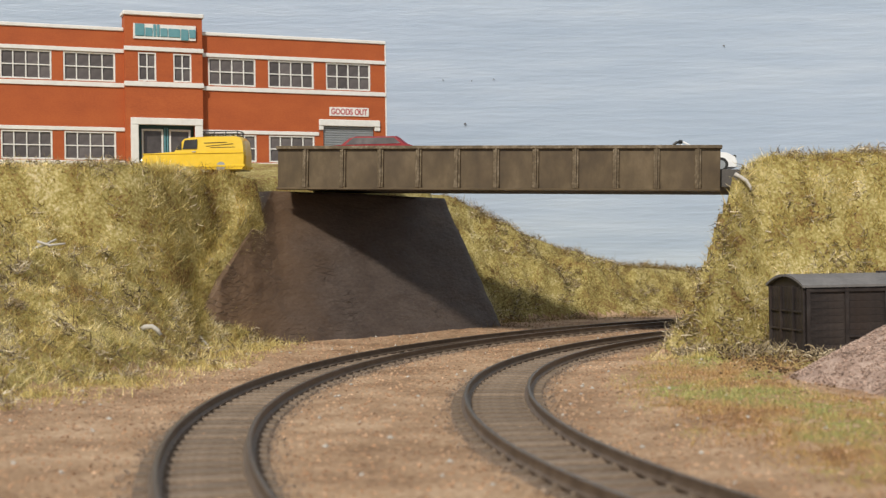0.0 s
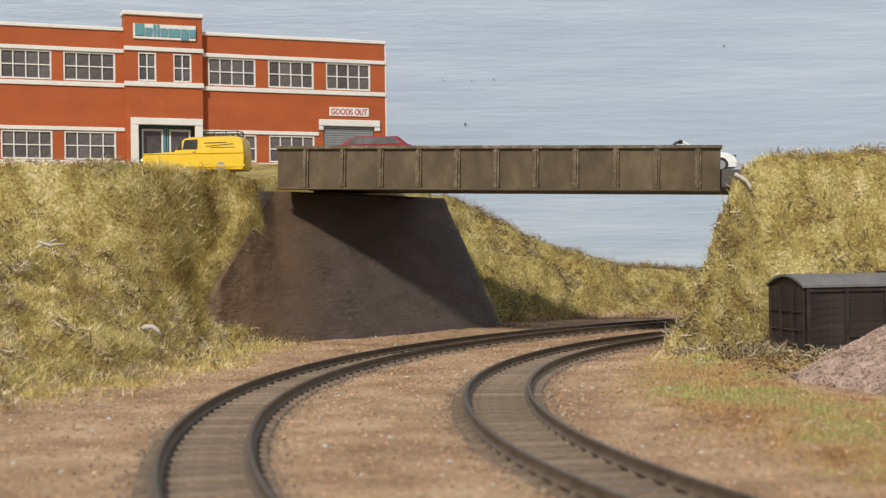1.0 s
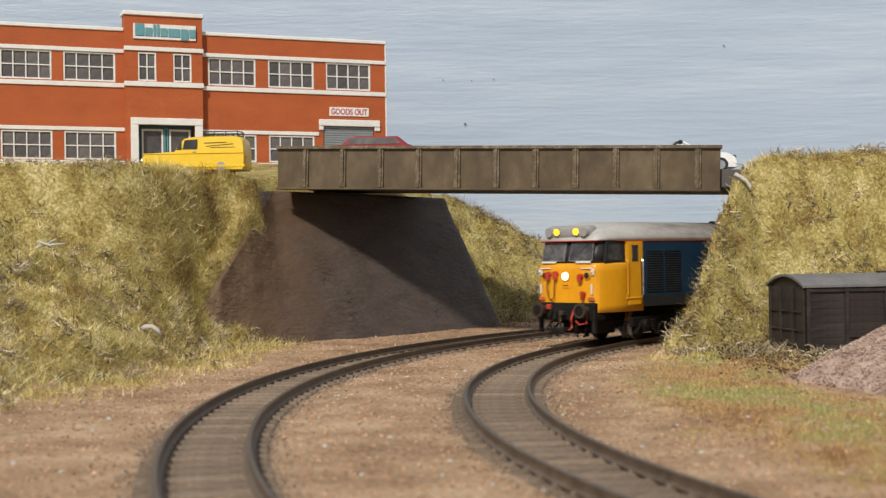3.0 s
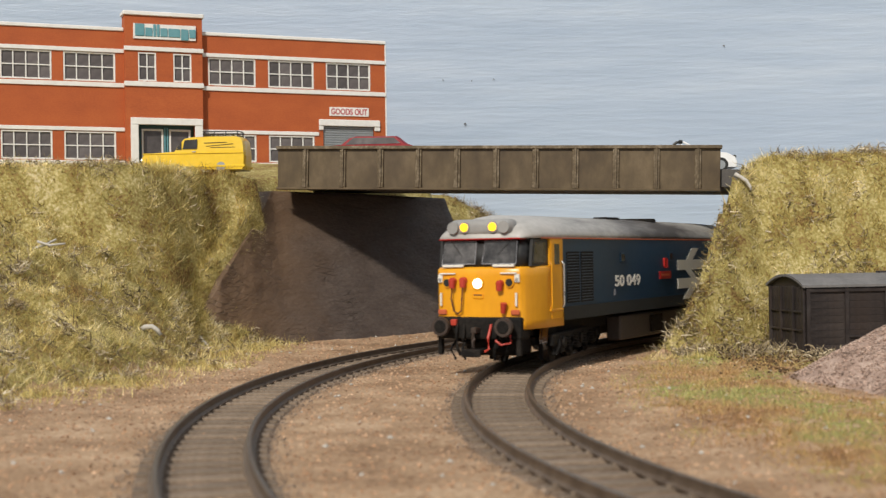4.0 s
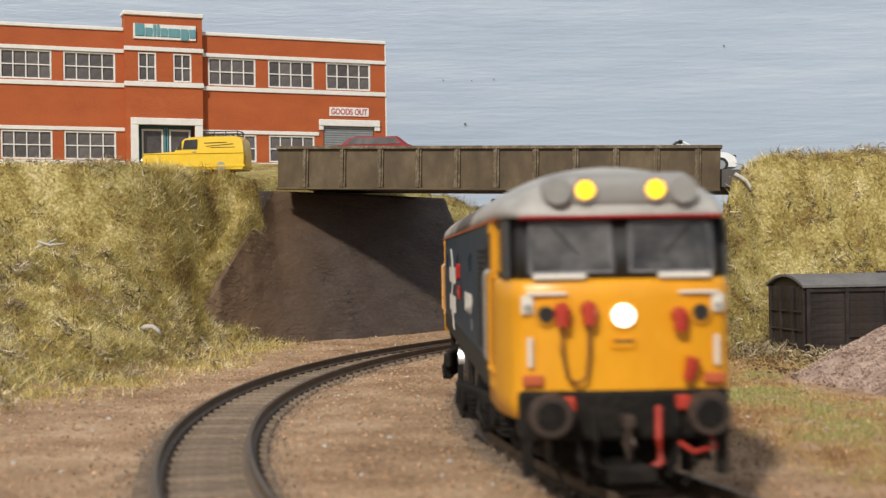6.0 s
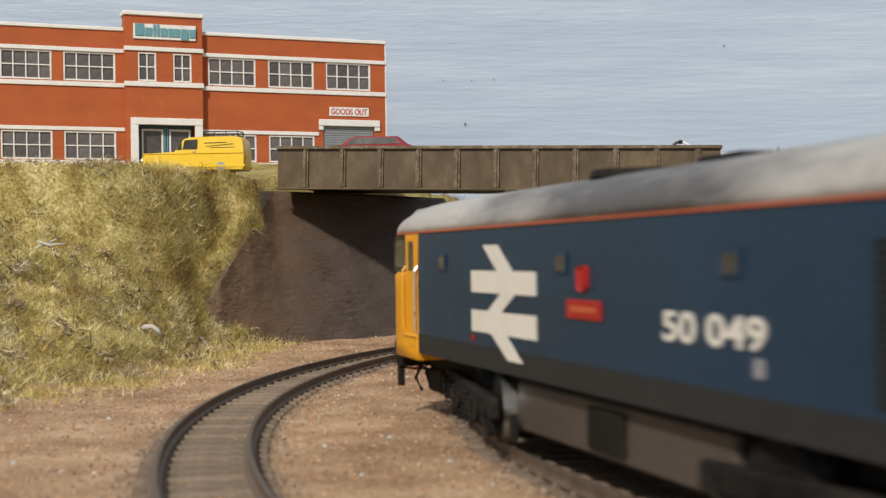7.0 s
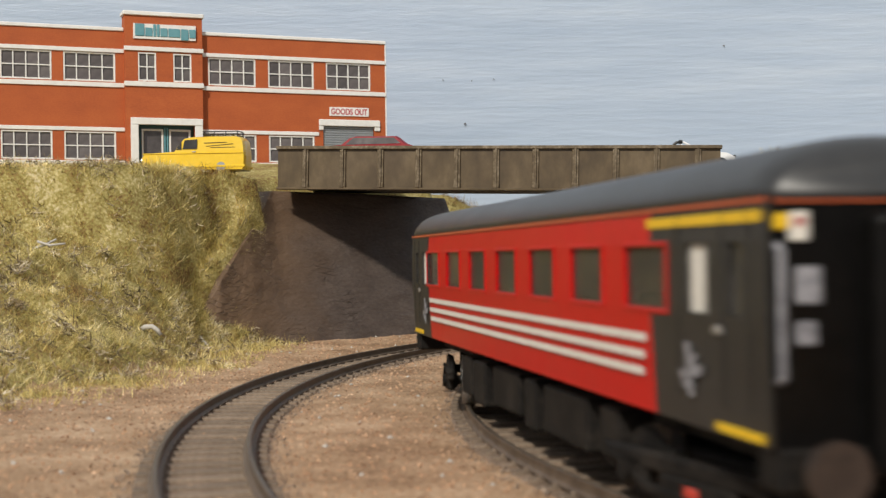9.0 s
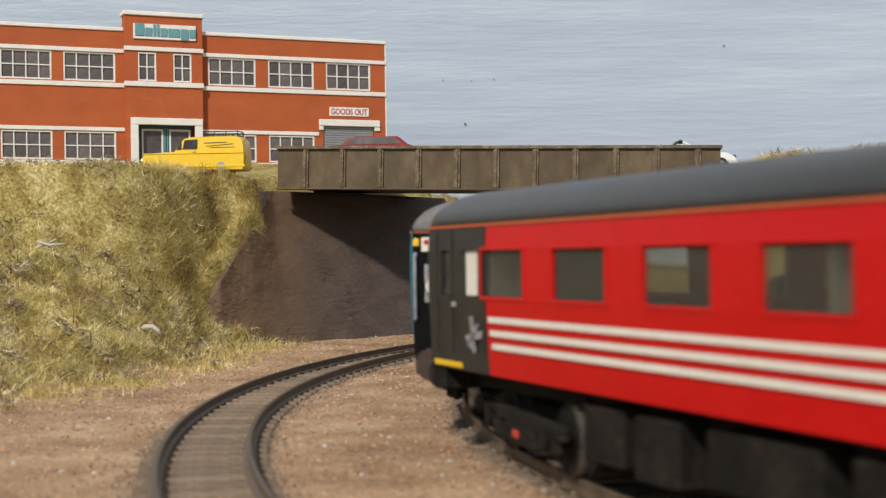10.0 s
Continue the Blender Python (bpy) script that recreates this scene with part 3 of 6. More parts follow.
# ---- the factory on the hill ----
def build_factory():
    f = thing("factory_building", "two-storey red brick factory with white bands and windows", "building", at(-256, 760, 92.5, 0, 0, 22.43))
    wide = [(0.9, 29.6), (36.5, 66.3), (122.6, 152.2), (160.4, 189.8), (198.2, 227.8)]
    upper = [(a, b, 52.4, 69.4) for a, b in wide]
    lower = [(a, b, 5.5, 22.2) for a, b in wide[:4]]
    shutter = (195.8, 230.2, 0.5, 29.4)
    wall = part("wall", wall_with_holes(-46, 238, -9, 82.8, upper + lower + [shutter, (74, 116, 0, 28)], 0, 3), M_BRICK, f, "plain red brick front wall")
    part("side_wall", box(235, 238, 3.01, 48, -9, 82.8), M_BRICK, f)
    part("side_wall", box(-46, -43, 3.01, 48, -9, 82.8), M_BRICK, f)
    part("rear_wall", box(-46, 238, 48, 51, -9, 82.8), M_BRICK, f)
    part("roof", box(-43, 235, 3, 48, 76, 78), M_ROAD, f, "flat grey roof behind the parapet")
    part("floor_slab", box(-43, 235, 3, 48, 38, 39), M_WHITE, f)
    part("room_back", box(-43, 235, 16, 17, 0, 76), material("dim_room", [(0.10, 0.09, 0.085), (0.16, 0.145, 0.14)], 0.8, 40, 200, bump=0), f)
    tower = part("tower", wall_with_holes(71.6, 118.2, -9, 92.3, [(79.3, 90.1, 53.0, 70.2), (100.4, 111.4, 53.0, 70.2), (78.8, 113.2, 0.5, 27.0)], -4, 0), M_BRICK, f, "brick entrance tower standing forward of the wall")
    part("tower_back", box(71.6, 118.2, 0.01, 6, 82.8, 92.3), M_BRICK, tower)
    trim_at = [(-46.5, 71.6, -0.9, 0), (118.2, 238.6, -0.9, 0)]
    for a, b, y0, y1 in trim_at:
        part("band", box(a, b, y0, y1 - 0.003, 69.6, 72.0, 0.2), M_WHITE, f, "white painted string course")
        part("band", box(a, b, y0, y1 - 0.003, 48.9, 51.6, 0.2), M_WHITE, f)
        part("coping", box(a, b, -0.9, 3.6, 82.8, 85.0, 0.3), M_WHITE, f)
    part("coping", box(234.6, 238.6, 3.6, 51.5, 82.8, 85.0, 0.3), M_WHITE, f)
    part("drainpipe", box(238.0, 239.0, -0.2, 1.0, 2, 82.6, 0.3), M_WHITE, f)
    part("band", box(-46.5, 71.6, -0.8, -0.003, 22.6, 24.9, 0.2), M_WHITE, f)
    part("band", box(118.2, 192.8, -0.8, -0.003, 22.6, 24.9, 0.2), M_WHITE, f)
    part("sill_band", box(-46.5, 71.6, -0.8, -0.003, 2.6, 4.9, 0.2), M_WHITE, f)
    part("sill_band", box(118.2, 195.0, -0.8, -0.003, 2.6, 4.9, 0.2), M_WHITE, f)
    part("tower_band", box(71.0, 118.8, -5.0, -4.003, 71.0, 73.6, 0.2), M_WHITE, tower)
    part("tower_band", box(71.0, 118.8, -5.0, -4.003, 49.6, 52.6, 0.2), M_WHITE, tower)
    part("tower_coping", box(70.6, 119.2, -5.2, 6.5, 92.3, 94.8, 0.3), M_WHITE, tower)
    bm = bmesh.new()
    add_box(bm, 74.4, 117.8, -5.4, -4.003, 26.6, 30.8, 0.3)
    add_box(bm, 74.4, 79.0, -5.2, -4.003, -2, 26.6, 0.2)
    add_box(bm, 113.0, 117.8, -5.2, -4.003, -2, 26.6, 0.2)
    part("door_surround", bm, M_WHITE, tower, "white moulded surround of the entrance")
    door = part("entrance_door", box(79, 113, 1.2, 2.0, 0.5, 27.0), M_DOORGREEN, f, "dark green double entrance door with white frames")
    for a in (81.6, 98.2):
        bm = bmesh.new()
        for q in ((a, a + 13, 23.4, 24.6), (a, a + 13, 1.5, 2.8), (a, a + 1.1, 2.8, 23.4), (a + 11.9, a + 13, 2.8, 23.4)):
            add_box(bm, q[0], q[1], 0.3, 1.2, q[2], q[3], 0.1)
        part("door_frame", bm, M_WHITE, door)
        part("door_glass", box(a + 1, a + 12, 0.8, 1.19, 2.7, 23.5), M_PANE, door)
    bm = bmesh.new()
    for x in (95.2, 96.8):
        add_box(bm, x, x + 0.8, 0.5, 1.19, 1, 25.5, 0.1)
    part("mullion", bm, M_TEAL, door, "teal mullions between the doors")

    def window(a, b, z0, z1, cols, y, parent):
        bm = bmesh.new()
        w = 0.85
        for q in ((a - 0.3, b + 0.3, z1 - w, z1 + 0.3), (a - 0.3, b + 0.3, z0 - 0.3, z0 + w), (a - 0.3, a + w, z0 + w, z1 - w), (b - w, b + 0.3, z0 + w, z1 - w)):
            add_box(bm, q[0], q[1], y - 0.5, y + 0.7, q[2], q[3], 0.1)
        o = part("window", bm, M_WHITE, parent, "white framed factory window with glazing bars")
        zm = (z0 + z1) / 2
        part("glazing_bar", box(a + w, b - w, y - 0.2, y + 0.4, zm - 0.32, zm + 0.32), M_WHITE, o)
        for i in range(1, cols):
            x = a + (b - a) * i / cols
            part("glazing_bar", box(x - 0.32, x + 0.32, y - 0.25, y + 0.4, z0 + w, z1 - w), M_WHITE, o)
        me = mesh_of("pane", box(0.0, (b - a) / cols - 0.7, 0, 0.2, 0.0, (z1 - z0) / 2 - 0.7), M_PANE)
        for i in range(cols):
            for j in range(2):
                p = new("pane", me)
                p.parent = o
                p.matrix_basis = at(a + (b - a) * i / cols + 0.35, y + 0.45 + random.uniform(0, 0.1), z0 + (z1 - z0) * j / 2 + 0.35, 0, 0, random.uniform(-0.4, 0.4))

    for h in upper + lower:
        window(*h, 4, 0.5, f)
    for a, b in ((79.3, 90.1), (100.4, 111.4)):
        window(a, b, 53.0, 70.2, 2, -3.4, tower)
    # company board: plain teal shapes on white
    board = part("sign_board", box(76.6, 114.2, -4.9, -4.003, 78.2, 87.3, 0.1), M_WHITE, tower, "white name board with teal raised shapes")
    x = 77.6
    for w, h0, h1 in ((5.6, 0, 7.4), (4.4, 0, 5.2), (1.7, 0, 7.4), (1.7, 0, 7.4), (4.4, 0, 5.2), (7.2, 0, 5.2), (4.6, -1.6, 5.2), (4.0, 0, 5.2)):
        part("sign_shape", box(x, x + w, -5.3, -4.91, 80.0 + h0 - 0.2, 79.8 + h1, 0.25), M_TEAL, board)
        x += w + 0.42
    sg = part("goods_sign", box(200.0, 226.4, -0.6, -0.003, 35.6, 41.2, 0.05), M_WHITE, f, "white sign with red capitals above the shutter")
    lettering("sign_text", "GOODS OUT", 24.4, 3.9, M_SIGNRED, sg, at(213.2, -0.62, 38.4))
    shut = part("roller_shutter", box(195.9, 230.1, 1.7, 2.2, 0.5, 29.4), M_SHUTTER, f, "closed grey metal roller shutter")
    me = mesh_of("slat", box(196, 230, 1.0, 1.7, 0, 1.36, 0.25), M_SHUTTER)
    for i in range(19):
        o = new("slat", me)
        o.parent = shut
        o.matrix_basis = at(0, 0, 0.6 + i * 1.5)
    bm = bmesh.new()
    add_box(bm, 192.9, 233.9, -1.4, -0.003, 29.0, 33.2, 0.3)
    add_box(bm, 192.9, 195.8, -1.0, -0.003, 26.4, 29.0, 0.2)
    add_box(bm, 230.2, 233.9, -1.0, -0.003, 26.4, 29.0, 0.2)
    part("shutter_lintel", bm, M_WHITE, f, "white lintel above the loading shutter")


build_factory()


# ---- road vehicles ----
def car_wheel(parent, x, y, r, name="wheel"):
    w = part(name, cyl((0, 0, 0), (0, 1, 0), r, r, 2.4, 20), M_TYRE, parent, "", at(x, y, r))
    bm = bmesh.new()
    for s in (-1, 1):
        add_cyl(bm, (0, s * 1.25, 0), (0, 1, 0), r * 0.62, r * 0.62, 0.2, 14)
        for k in range(6):
            a = k * 1.047
            add_box(bm, r * 0.3 * math.cos(a) - 0.25, r * 0.3 * math.cos(a) + 0.25, s * 1.4 - 0.1, s * 1.4 + 0.1, r * 0.3 * math.sin(a) - 0.25, r * 0.3 * math.sin(a) + 0.25)
    part("hubcap", bm, M_SHUTTER, w)
    return w


def rounded_body(outline, half, tuck, seg=9):
    """A car's shell: its side outline drawn across the width, drawn in towards both sides and the roof."""
    secs = []
    xm = sum(x for x, z in outline) / len(outline)
    zt = max(z for x, z in outline)
    for i in range(seg):
        u = -1 + 2 * i / (seg - 1)
        k = abs(u) ** 6
        row = []
        for x, z in outline:
            zz = z - k * 0.5 * (z / zt)
            yy = half * u * (1 - tuck * max(0, z - zt * 0.52) / zt)
            row.append((x + (xm - x) * 0.03 * k, yy, zz))
        secs.append(row)
    bm = bmesh.new()
    add_loft(bm, secs)
    bmesh.ops.recalc_face_normals(bm, faces=bm.faces[:])
    return bm


def build_van():
    x0, y0 = -144.2, 640
    g = height_at(x0 + 25, y0)
    v = thing("three_wheeled_van", "small bright yellow three-wheeled van with a black roof rack", "van", at(x0, y0, g - 1.2, 0, 0, -3))
    out = [(0.3, 2.2), (0, 4), (0.1, 8.4), (0.9, 9.9), (3, 10.5), (9, 10.9), (16.2, 11.3), (19.2, 15.6), (21.0, 17.5), (24, 18.2), (34, 18.5), (46.0, 18.4), (48.6, 17.8), (50.0, 16.2), (50.6, 12), (50.8, 9), (50.6, 4), (50, 2.2)]
    body = part("body", rounded_body(out, 9.6, 0.16), M_YELLOWCAR, v, smooth=False)
    for s in (-1, 1):
        y = s * 9.15
        a, b = min(y, y + s * 0.6), max(y, y + s * 0.6)
        part("door_window", prism([(20.6, 12.2), (21.6, 16.4), (27.6, 16.8), (27.6, 12.2)], a, b), M_CARGLASS, v, "dark side window")
        part("quarter_window", prism([(17.4, 12.0), (19.9, 15.6), (20.0, 12.0)], a, b), M_CARGLASS, v)
        part("waist_moulding", box(1, 50, s * 9.7 - 0.15, s * 9.7 + 0.15, 9.9, 10.4, 0.1), M_YELLOWCAR, v)
        part("bumper_strip", box(0, 50.6, s * 9.6 - 0.2, s * 9.6 + 0.2, 3.2, 4.4, 0.15), M_YELLOWCAR, v)
        bm = bmesh.new()
        for x0, x1, za, zb in ((31, 42, 14.9, 15.1), (32, 45, 13.3, 14.3), (34, 46, 12.6, 12.7)):
            add_loft(bm, [[(x0, s * 9.4 - 0.1, za), (x0, s * 9.4 + 0.1, za), (x0, s * 9.4 + 0.1, za + 0.22), (x0, s * 9.4 - 0.1, za + 0.22)], [(x1, s * 9.4 - 0.1, zb), (x1, s * 9.4 + 0.1, zb), (x1, s * 9.4 + 0.1, zb + 0.22), (x1, s * 9.4 - 0.1, zb + 0.22)]])
        part("side_lettering", bm, M_BLACK, v, "unreadable dark lettering bars")
        part("door_handle", box(25, 27, s * 9.9 - 0.2, s * 9.9 + 0.2, 10.6, 11.1, 0.1), M_CHROME, v)
        car_wheel(v, 39, s * 8.3, 3.6)
    car_wheel(v, 9, 0, 3.6)
    bm = bmesh.new()
    for z in (19.4, 20.6):
        add_tube(bm, [(30, -7, z), (47, -7, z), (47.6, 0, z), (47, 7, z), (30, 7, z), (29.4, 0, z), (30, -7, z)], 0.3)
    for k in range(7):
        add_tube(bm, [(31.5 + k * 2.4, -7, 19.2), (31.5 + k * 2.4, 7, 19.2)], 0.25)
    for x in (30.4, 35.5, 41, 46.6):
        for y in (-7, 7):
            add_tube(bm, [(x, y, 17.2), (x, y, 20.7)], 0.25)
    part("roof_rack", bm, M_BLACK, v, "black roof rack")
    for y in (-6, 6):
        part("headlight", cyl((0, y, 7.2), (1, 0, 0), 1.3, 1.3, 0.8, 14), M_CHROME, v)


def build_red_car():
    v = thing("red_hatchback", "dark red car on the bridge road behind the girder", "car", at(-66.5, 668, 80.6, 0, 0, -8))
    out = [(0.2, 2.5), (0, 6), (0.8, 11.2), (3, 12.4), (17.5, 13.6), (21.5, 16.8), (25, 17.7), (45.5, 17.3), (50, 13.6), (54, 12.2), (55.2, 7), (55, 2.5)]
    part("body", rounded_body(out, 10.2, 0.35), M_REDCAR, v)
    for s in (-1, 1):
        y = s * 8.9
        part("side_window", prism([(20.0, 13.3), (24.0, 16.6), (44.6, 16.3), (48.0, 13.3)], y - 0.5, y + 0.5), M_PANE, v, "smoked side windows")
        for x in (11, 43):
            car_wheel(v, x, s * 9.2, 3.9)


def build_white_car():
    v = thing("white_convertible", "white open sports car on the road beyond the bridge", "car", at(89.5, 640, 75.6, 0, 0, -5))
    out = [(0.2, 2.5), (0, 6), (1, 10.0), (12, 10.6), (14, 9.2), (31, 9.2), (33, 11.0), (48, 9.6), (52, 7.6), (53, 5), (52.8, 2.5)]
    part("body", rounded_body(out, 10.4, 0.15), M_WHITECAR, v)
    bm = bmesh.new()
    add_tube(bm, [(34.5, -8.6, 10.6), (27.6, -7.6, 14.8), (26.4, 0, 15.4), (27.6, 7.6, 14.8), (34.5, 8.6, 10.6)], 0.55, 8)
    part("windscreen_frame", bm, M_WHITECAR, v)
    bm = bmesh.new()
    add_tube(bm, [(26.2, -7, 14.7), (24.4, -7, 14.9), (22.6, -7, 13.6)], 0.7, 8)
    add_tube(bm, [(27, -7.5, 15.0), (25.2, -7.3, 15.3)], 0.9, 8)
    part("folded_hood", bm, M_BLACK, v, "black folded hood and mirror")
    for y in (-4.4, 4.4):
        bm = bmesh.new()
        add_box(bm, 17, 25, y - 2.6, y + 2.6, 8, 9.9, 0.6)
        add_box(bm, 15.5, 18, y - 2.5, y + 2.5, 9, 14.0, 0.8)
        part("seat", bm, M_BLACK, v)
    for s in (-1, 1):
        for x in (10, 44.6):
            car_wheel(v, x, s * 9.6, 3.5)
        part("headlight", box(50.2, 52.3, s * 7 - 1.6, s * 7 + 1.6, 6.6, 8.2, 0.4), M_CARGLASS, v)


build_van()
build_red_car()
build_white_car()

# ---- grounded van body and the ballast heap ----
M_WAGON = material("sooty_wood", [(0.014, 0.011, 0.011), (0.027, 0.022, 0.022), (0.05, 0.042, 0.04)], 0.55, 120, 900, bump=0.3, dirt=(0.062, 0.038, 0.026), dirt_amount=0.35, spec=0.35, per="object", spread=0.2)
M_WAGONROOF = material("wagon_roof", [(0.11, 0.105, 0.105), (0.15, 0.145, 0.145), (0.19, 0.18, 0.18)], 0.7, 80, 800, bump=0.3)
M_BALLAST = material("pink_ballast", [(0.26, 0.175, 0.135), (0.37, 0.265, 0.215), (0.52, 0.40, 0.335)], 0.9, 180, 1300, bump=0.3, bump_mm=0.6, per="island", spread=0.45)


def build_wagon():
    w = thing("grounded_van_body", "old black planked goods van body resting on the ground", "wagon", at(134, 487, -3.4, 0, 0, 9))
    L, W, H = 84, 32, 27.5
    part("core", box(0.9, L - 0.9, 0.9, W - 0.9, 0, H), M_WAGON, w)
    # side: upright planks in panels, with frame posts, doors and a rail
    mh = mesh_of("side_plank", box(0, L - 1.2, 0, 0.9, 0, 2.67, 0.06), M_WAGON)
    for k in range(10):
        for y in (0, W - 0.9):
            o = new("plank", mh)
            o.parent = w
            o.matrix_basis = at(0.6, y, 0.3 + k * 2.7)
    me = mesh_of("end_plank", box(0, 0.9, 0, 2.85, 0, H - 0.6, 0.12), M_WAGON)
    for k in range(10):
        for x in (0, L - 0.9):
            o = new("plank", me)
            o.parent = w
            o.matrix_basis = at(x, 1.2 + k * 2.96, 0.3)
    for x in (0.4, 15.6, 31.5, 47.0, 63, L - 1.6):
        part("post", box(x, x + 1.5, -0.75, 0.1, 0.2, H - 0.2, 0.12), M_WAGON, w)
    for y in (0.2, 9.6, 20.6, W - 1.6):
        part("end_post", box(-0.85, 0.1, y, y + 1.5, 0.2, H - 0.2, 0.12), M_WAGON, w)
    for z in (10.6, 17.6):
        part("end_rail", box(-0.65, 0.1, 0.5, W - 0.5, z, z + 0.7, 0.1), M_WAGON, w)
    part("side_rail", box(16.5, L - 1, -0.8, 0.1, 8.2, 9.0, 0.15), M_WAGON, w)
    part("sole_bar", box(0, L, -0.5, 0.0, 0, 1.4, 0.1), M_WAGON, w, "rust streaked sole bar")
    part("top_rail", box(0.6, L - 0.6, -0.8, 0.1, H - 2.2, H - 1.0, 0.12), M_WAGON, w)
    for x in (33, 50):
        part("door_hinge", box(x, x + 7, -0.95, -0.4, 20, 20.8, 0.1), M_WAGON, w)
    bm = bmesh.new()
    arc = [(-1.2 + (W + 2.4) * i / 16, H - 0.4 + 4.0 * (1 - (2 * i / 16 - 1) ** 2)) for i in range(17)]
    ring = [(y, z + 0.9) for y, z in arc] + [(y, z) for y, z in arc[::-1]]
    add_loft(bm, [[(x, y, z) for y, z in ring] for x in (-1.4, 20, 40, 60, L + 1.4)])
    bmesh.ops.recalc_face_normals(bm, faces=bm.faces[:])
    part("roof", bm, M_WAGONROOF, w, "dusty grey arched roof", smooth=False)
    bm = bmesh.new()
    ring = [(y, z) for y, z in arc] + [(arc[-1][0] - 0.6, H - 2.2), (arc[0][0] + 0.6, H - 2.2)]
    add_loft(bm, [[(x, min(max(y, 0.2), W - 0.2), z - 0.05) for y, z in ring] for x in (0.2, 0.9)])
    bmesh.ops.recalc_face_normals(bm, faces=bm.faces[:])
    part("gable", bm, M_WAGON, w)
    part("roof_vent", box(37, 42, 14, 18, H + 3.4, H + 5.2, 0.6, 2), M_WAGON, w)


build_wagon()


def build_heap():
    cx, cy, R, H = 180, 388, 77, 43
    bm = bmesh.new()
    rings = []
    n = 96
    for j in range(29):
        r = R * (1 - j / 28)
        row = []
        for i in range(n):
            a = 6.28318 * i / n
            wob = 1 + 0.07 * math.sin(3 * a + 1) + 0.04 * math.sin(7 * a)
            x, y = cx + r * wob * math.cos(a), cy + r * wob * math.sin(a)
            u = r / R
            z = -4.6 + H * (1 - u) ** 0.95 + noise.noise(Vector((x * 0.25, y * 0.25, 3))) * 1.1 + noise.noise(Vector((x * 0.9, y * 0.9, 9))) * 0.5
            row.append((x, y, z - (2.5 if j == 0 else 0)))
        rings.append(row)
    add_loft(bm, rings)
    bmesh.ops.recalc_face_normals(bm, faces=bm.faces[:])
    heap = part("ballast_heap", bm, M_BALLAST, None, "heap of pinkish grey ballast chippings beside the track", smooth=True)
    tagged(heap, category="ballast heap")
    rnd = np.random.RandomState(5)
    c, r = [], []
    for _ in range(14000):
        a, u = rnd.uniform(2.2, 5.6), rnd.uniform(0, 1.02) ** 0.6
        wob = 1 + 0.07 * math.sin(3 * a + 1) + 0.04 * math.sin(7 * a)
        x, y = cx + R * u * wob * math.cos(a), cy + R * u * wob * math.sin(a)
        c.append((x, y, -4.4 + H * max(1 - u, 0) ** 0.95 + 0.1))
        r.append(rnd.uniform(0.25, 0.68))
    stones("chippings", c, r, M_BALLAST, rnd, heap)


def stones(name, centres, radii, mat, rnd, parent=None):
    """Many small angular stones in one mesh."""
    base = np.array([(1, 0, 0), (-1, 0, 0), (0, 1, 0), (0, -1, 0), (0, 0, 1), (0, 0, -1)], float)
    tri = np.array([(0, 2, 4), (2, 1, 4), (1, 3, 4), (3, 0, 4), (2, 0, 5), (1, 2, 5), (3, 1, 5), (0, 3, 5)])
    n = len(centres)
    c, r = np.array(centres), np.array(radii)
    v = base[None] * rnd.uniform(0.55, 1.15, (n, 6, 1)) * r[:, None, None]
    a = rnd.uniform(0, 6.28, n)
    b = rnd.uniform(-0.8, 0.8, n)
    ca, sa, cb, sb = np.cos(a), np.sin(a), np.cos(b), np.sin(b)
    x, y, z = v[..., 0], v[..., 1], v[..., 2]
    x, z = x * cb[:, None] + z * sb[:, None], z * cb[:, None] - x * sb[:, None]
    x, y = x * ca[:, None] - y * sa[:, None], x * sa[:, None] + y * ca[:, None]
    v = (np.stack([x, y, z * 0.75], -1) + c[:, None]) * K
    f = (tri[None] + (np.arange(n) * 6)[:, None, None]).reshape(-1, 3)
    me = bpy.data.meshes.new(name)
    me.from_pydata(v.reshape(-1, 3).tolist(), [], f.tolist())
    me.materials.append(mat)
    ob = new(name, me)
    if parent is not None:
        ob.parent = parent
    return tagged(ob, kind="stuff")


build_heap()
# ---- the train ----
M_BLUE = material("rail_blue", [(0.007, 0.026, 0.055), (0.010, 0.034, 0.068), (0.014, 0.042, 0.080)], 0.42, 25, 500, bump=0.03, spec=0.28)
M_LOUVRE = material("louvre_blue", [(0.008, 0.018, 0.03), (0.013, 0.027, 0.043)], 0.5, 60, 400, bump=0)
M_LOWGREY = material("underframe_grey", [(0.016, 0.018, 0.019), (0.028, 0.029, 0.029)], 0.6, 40, 500, bump=0.05, spec=0.25)
M_CABYELLOW = material("warning_yellow", [(0.72, 0.31, 0.006), (0.80, 0.37, 0.012)], 0.36, 30, 400, bump=0.03, dirt=(0.33, 0.13, 0.02), dirt_amount=0.32, stretch=(1, 1, 0.5))
M_ROOFGREY = material("roof_grey", [(0.33, 0.315, 0.30), (0.40, 0.385, 0.365), (0.47, 0.45, 0.43)], 0.5, 30, 400, bump=0.05)


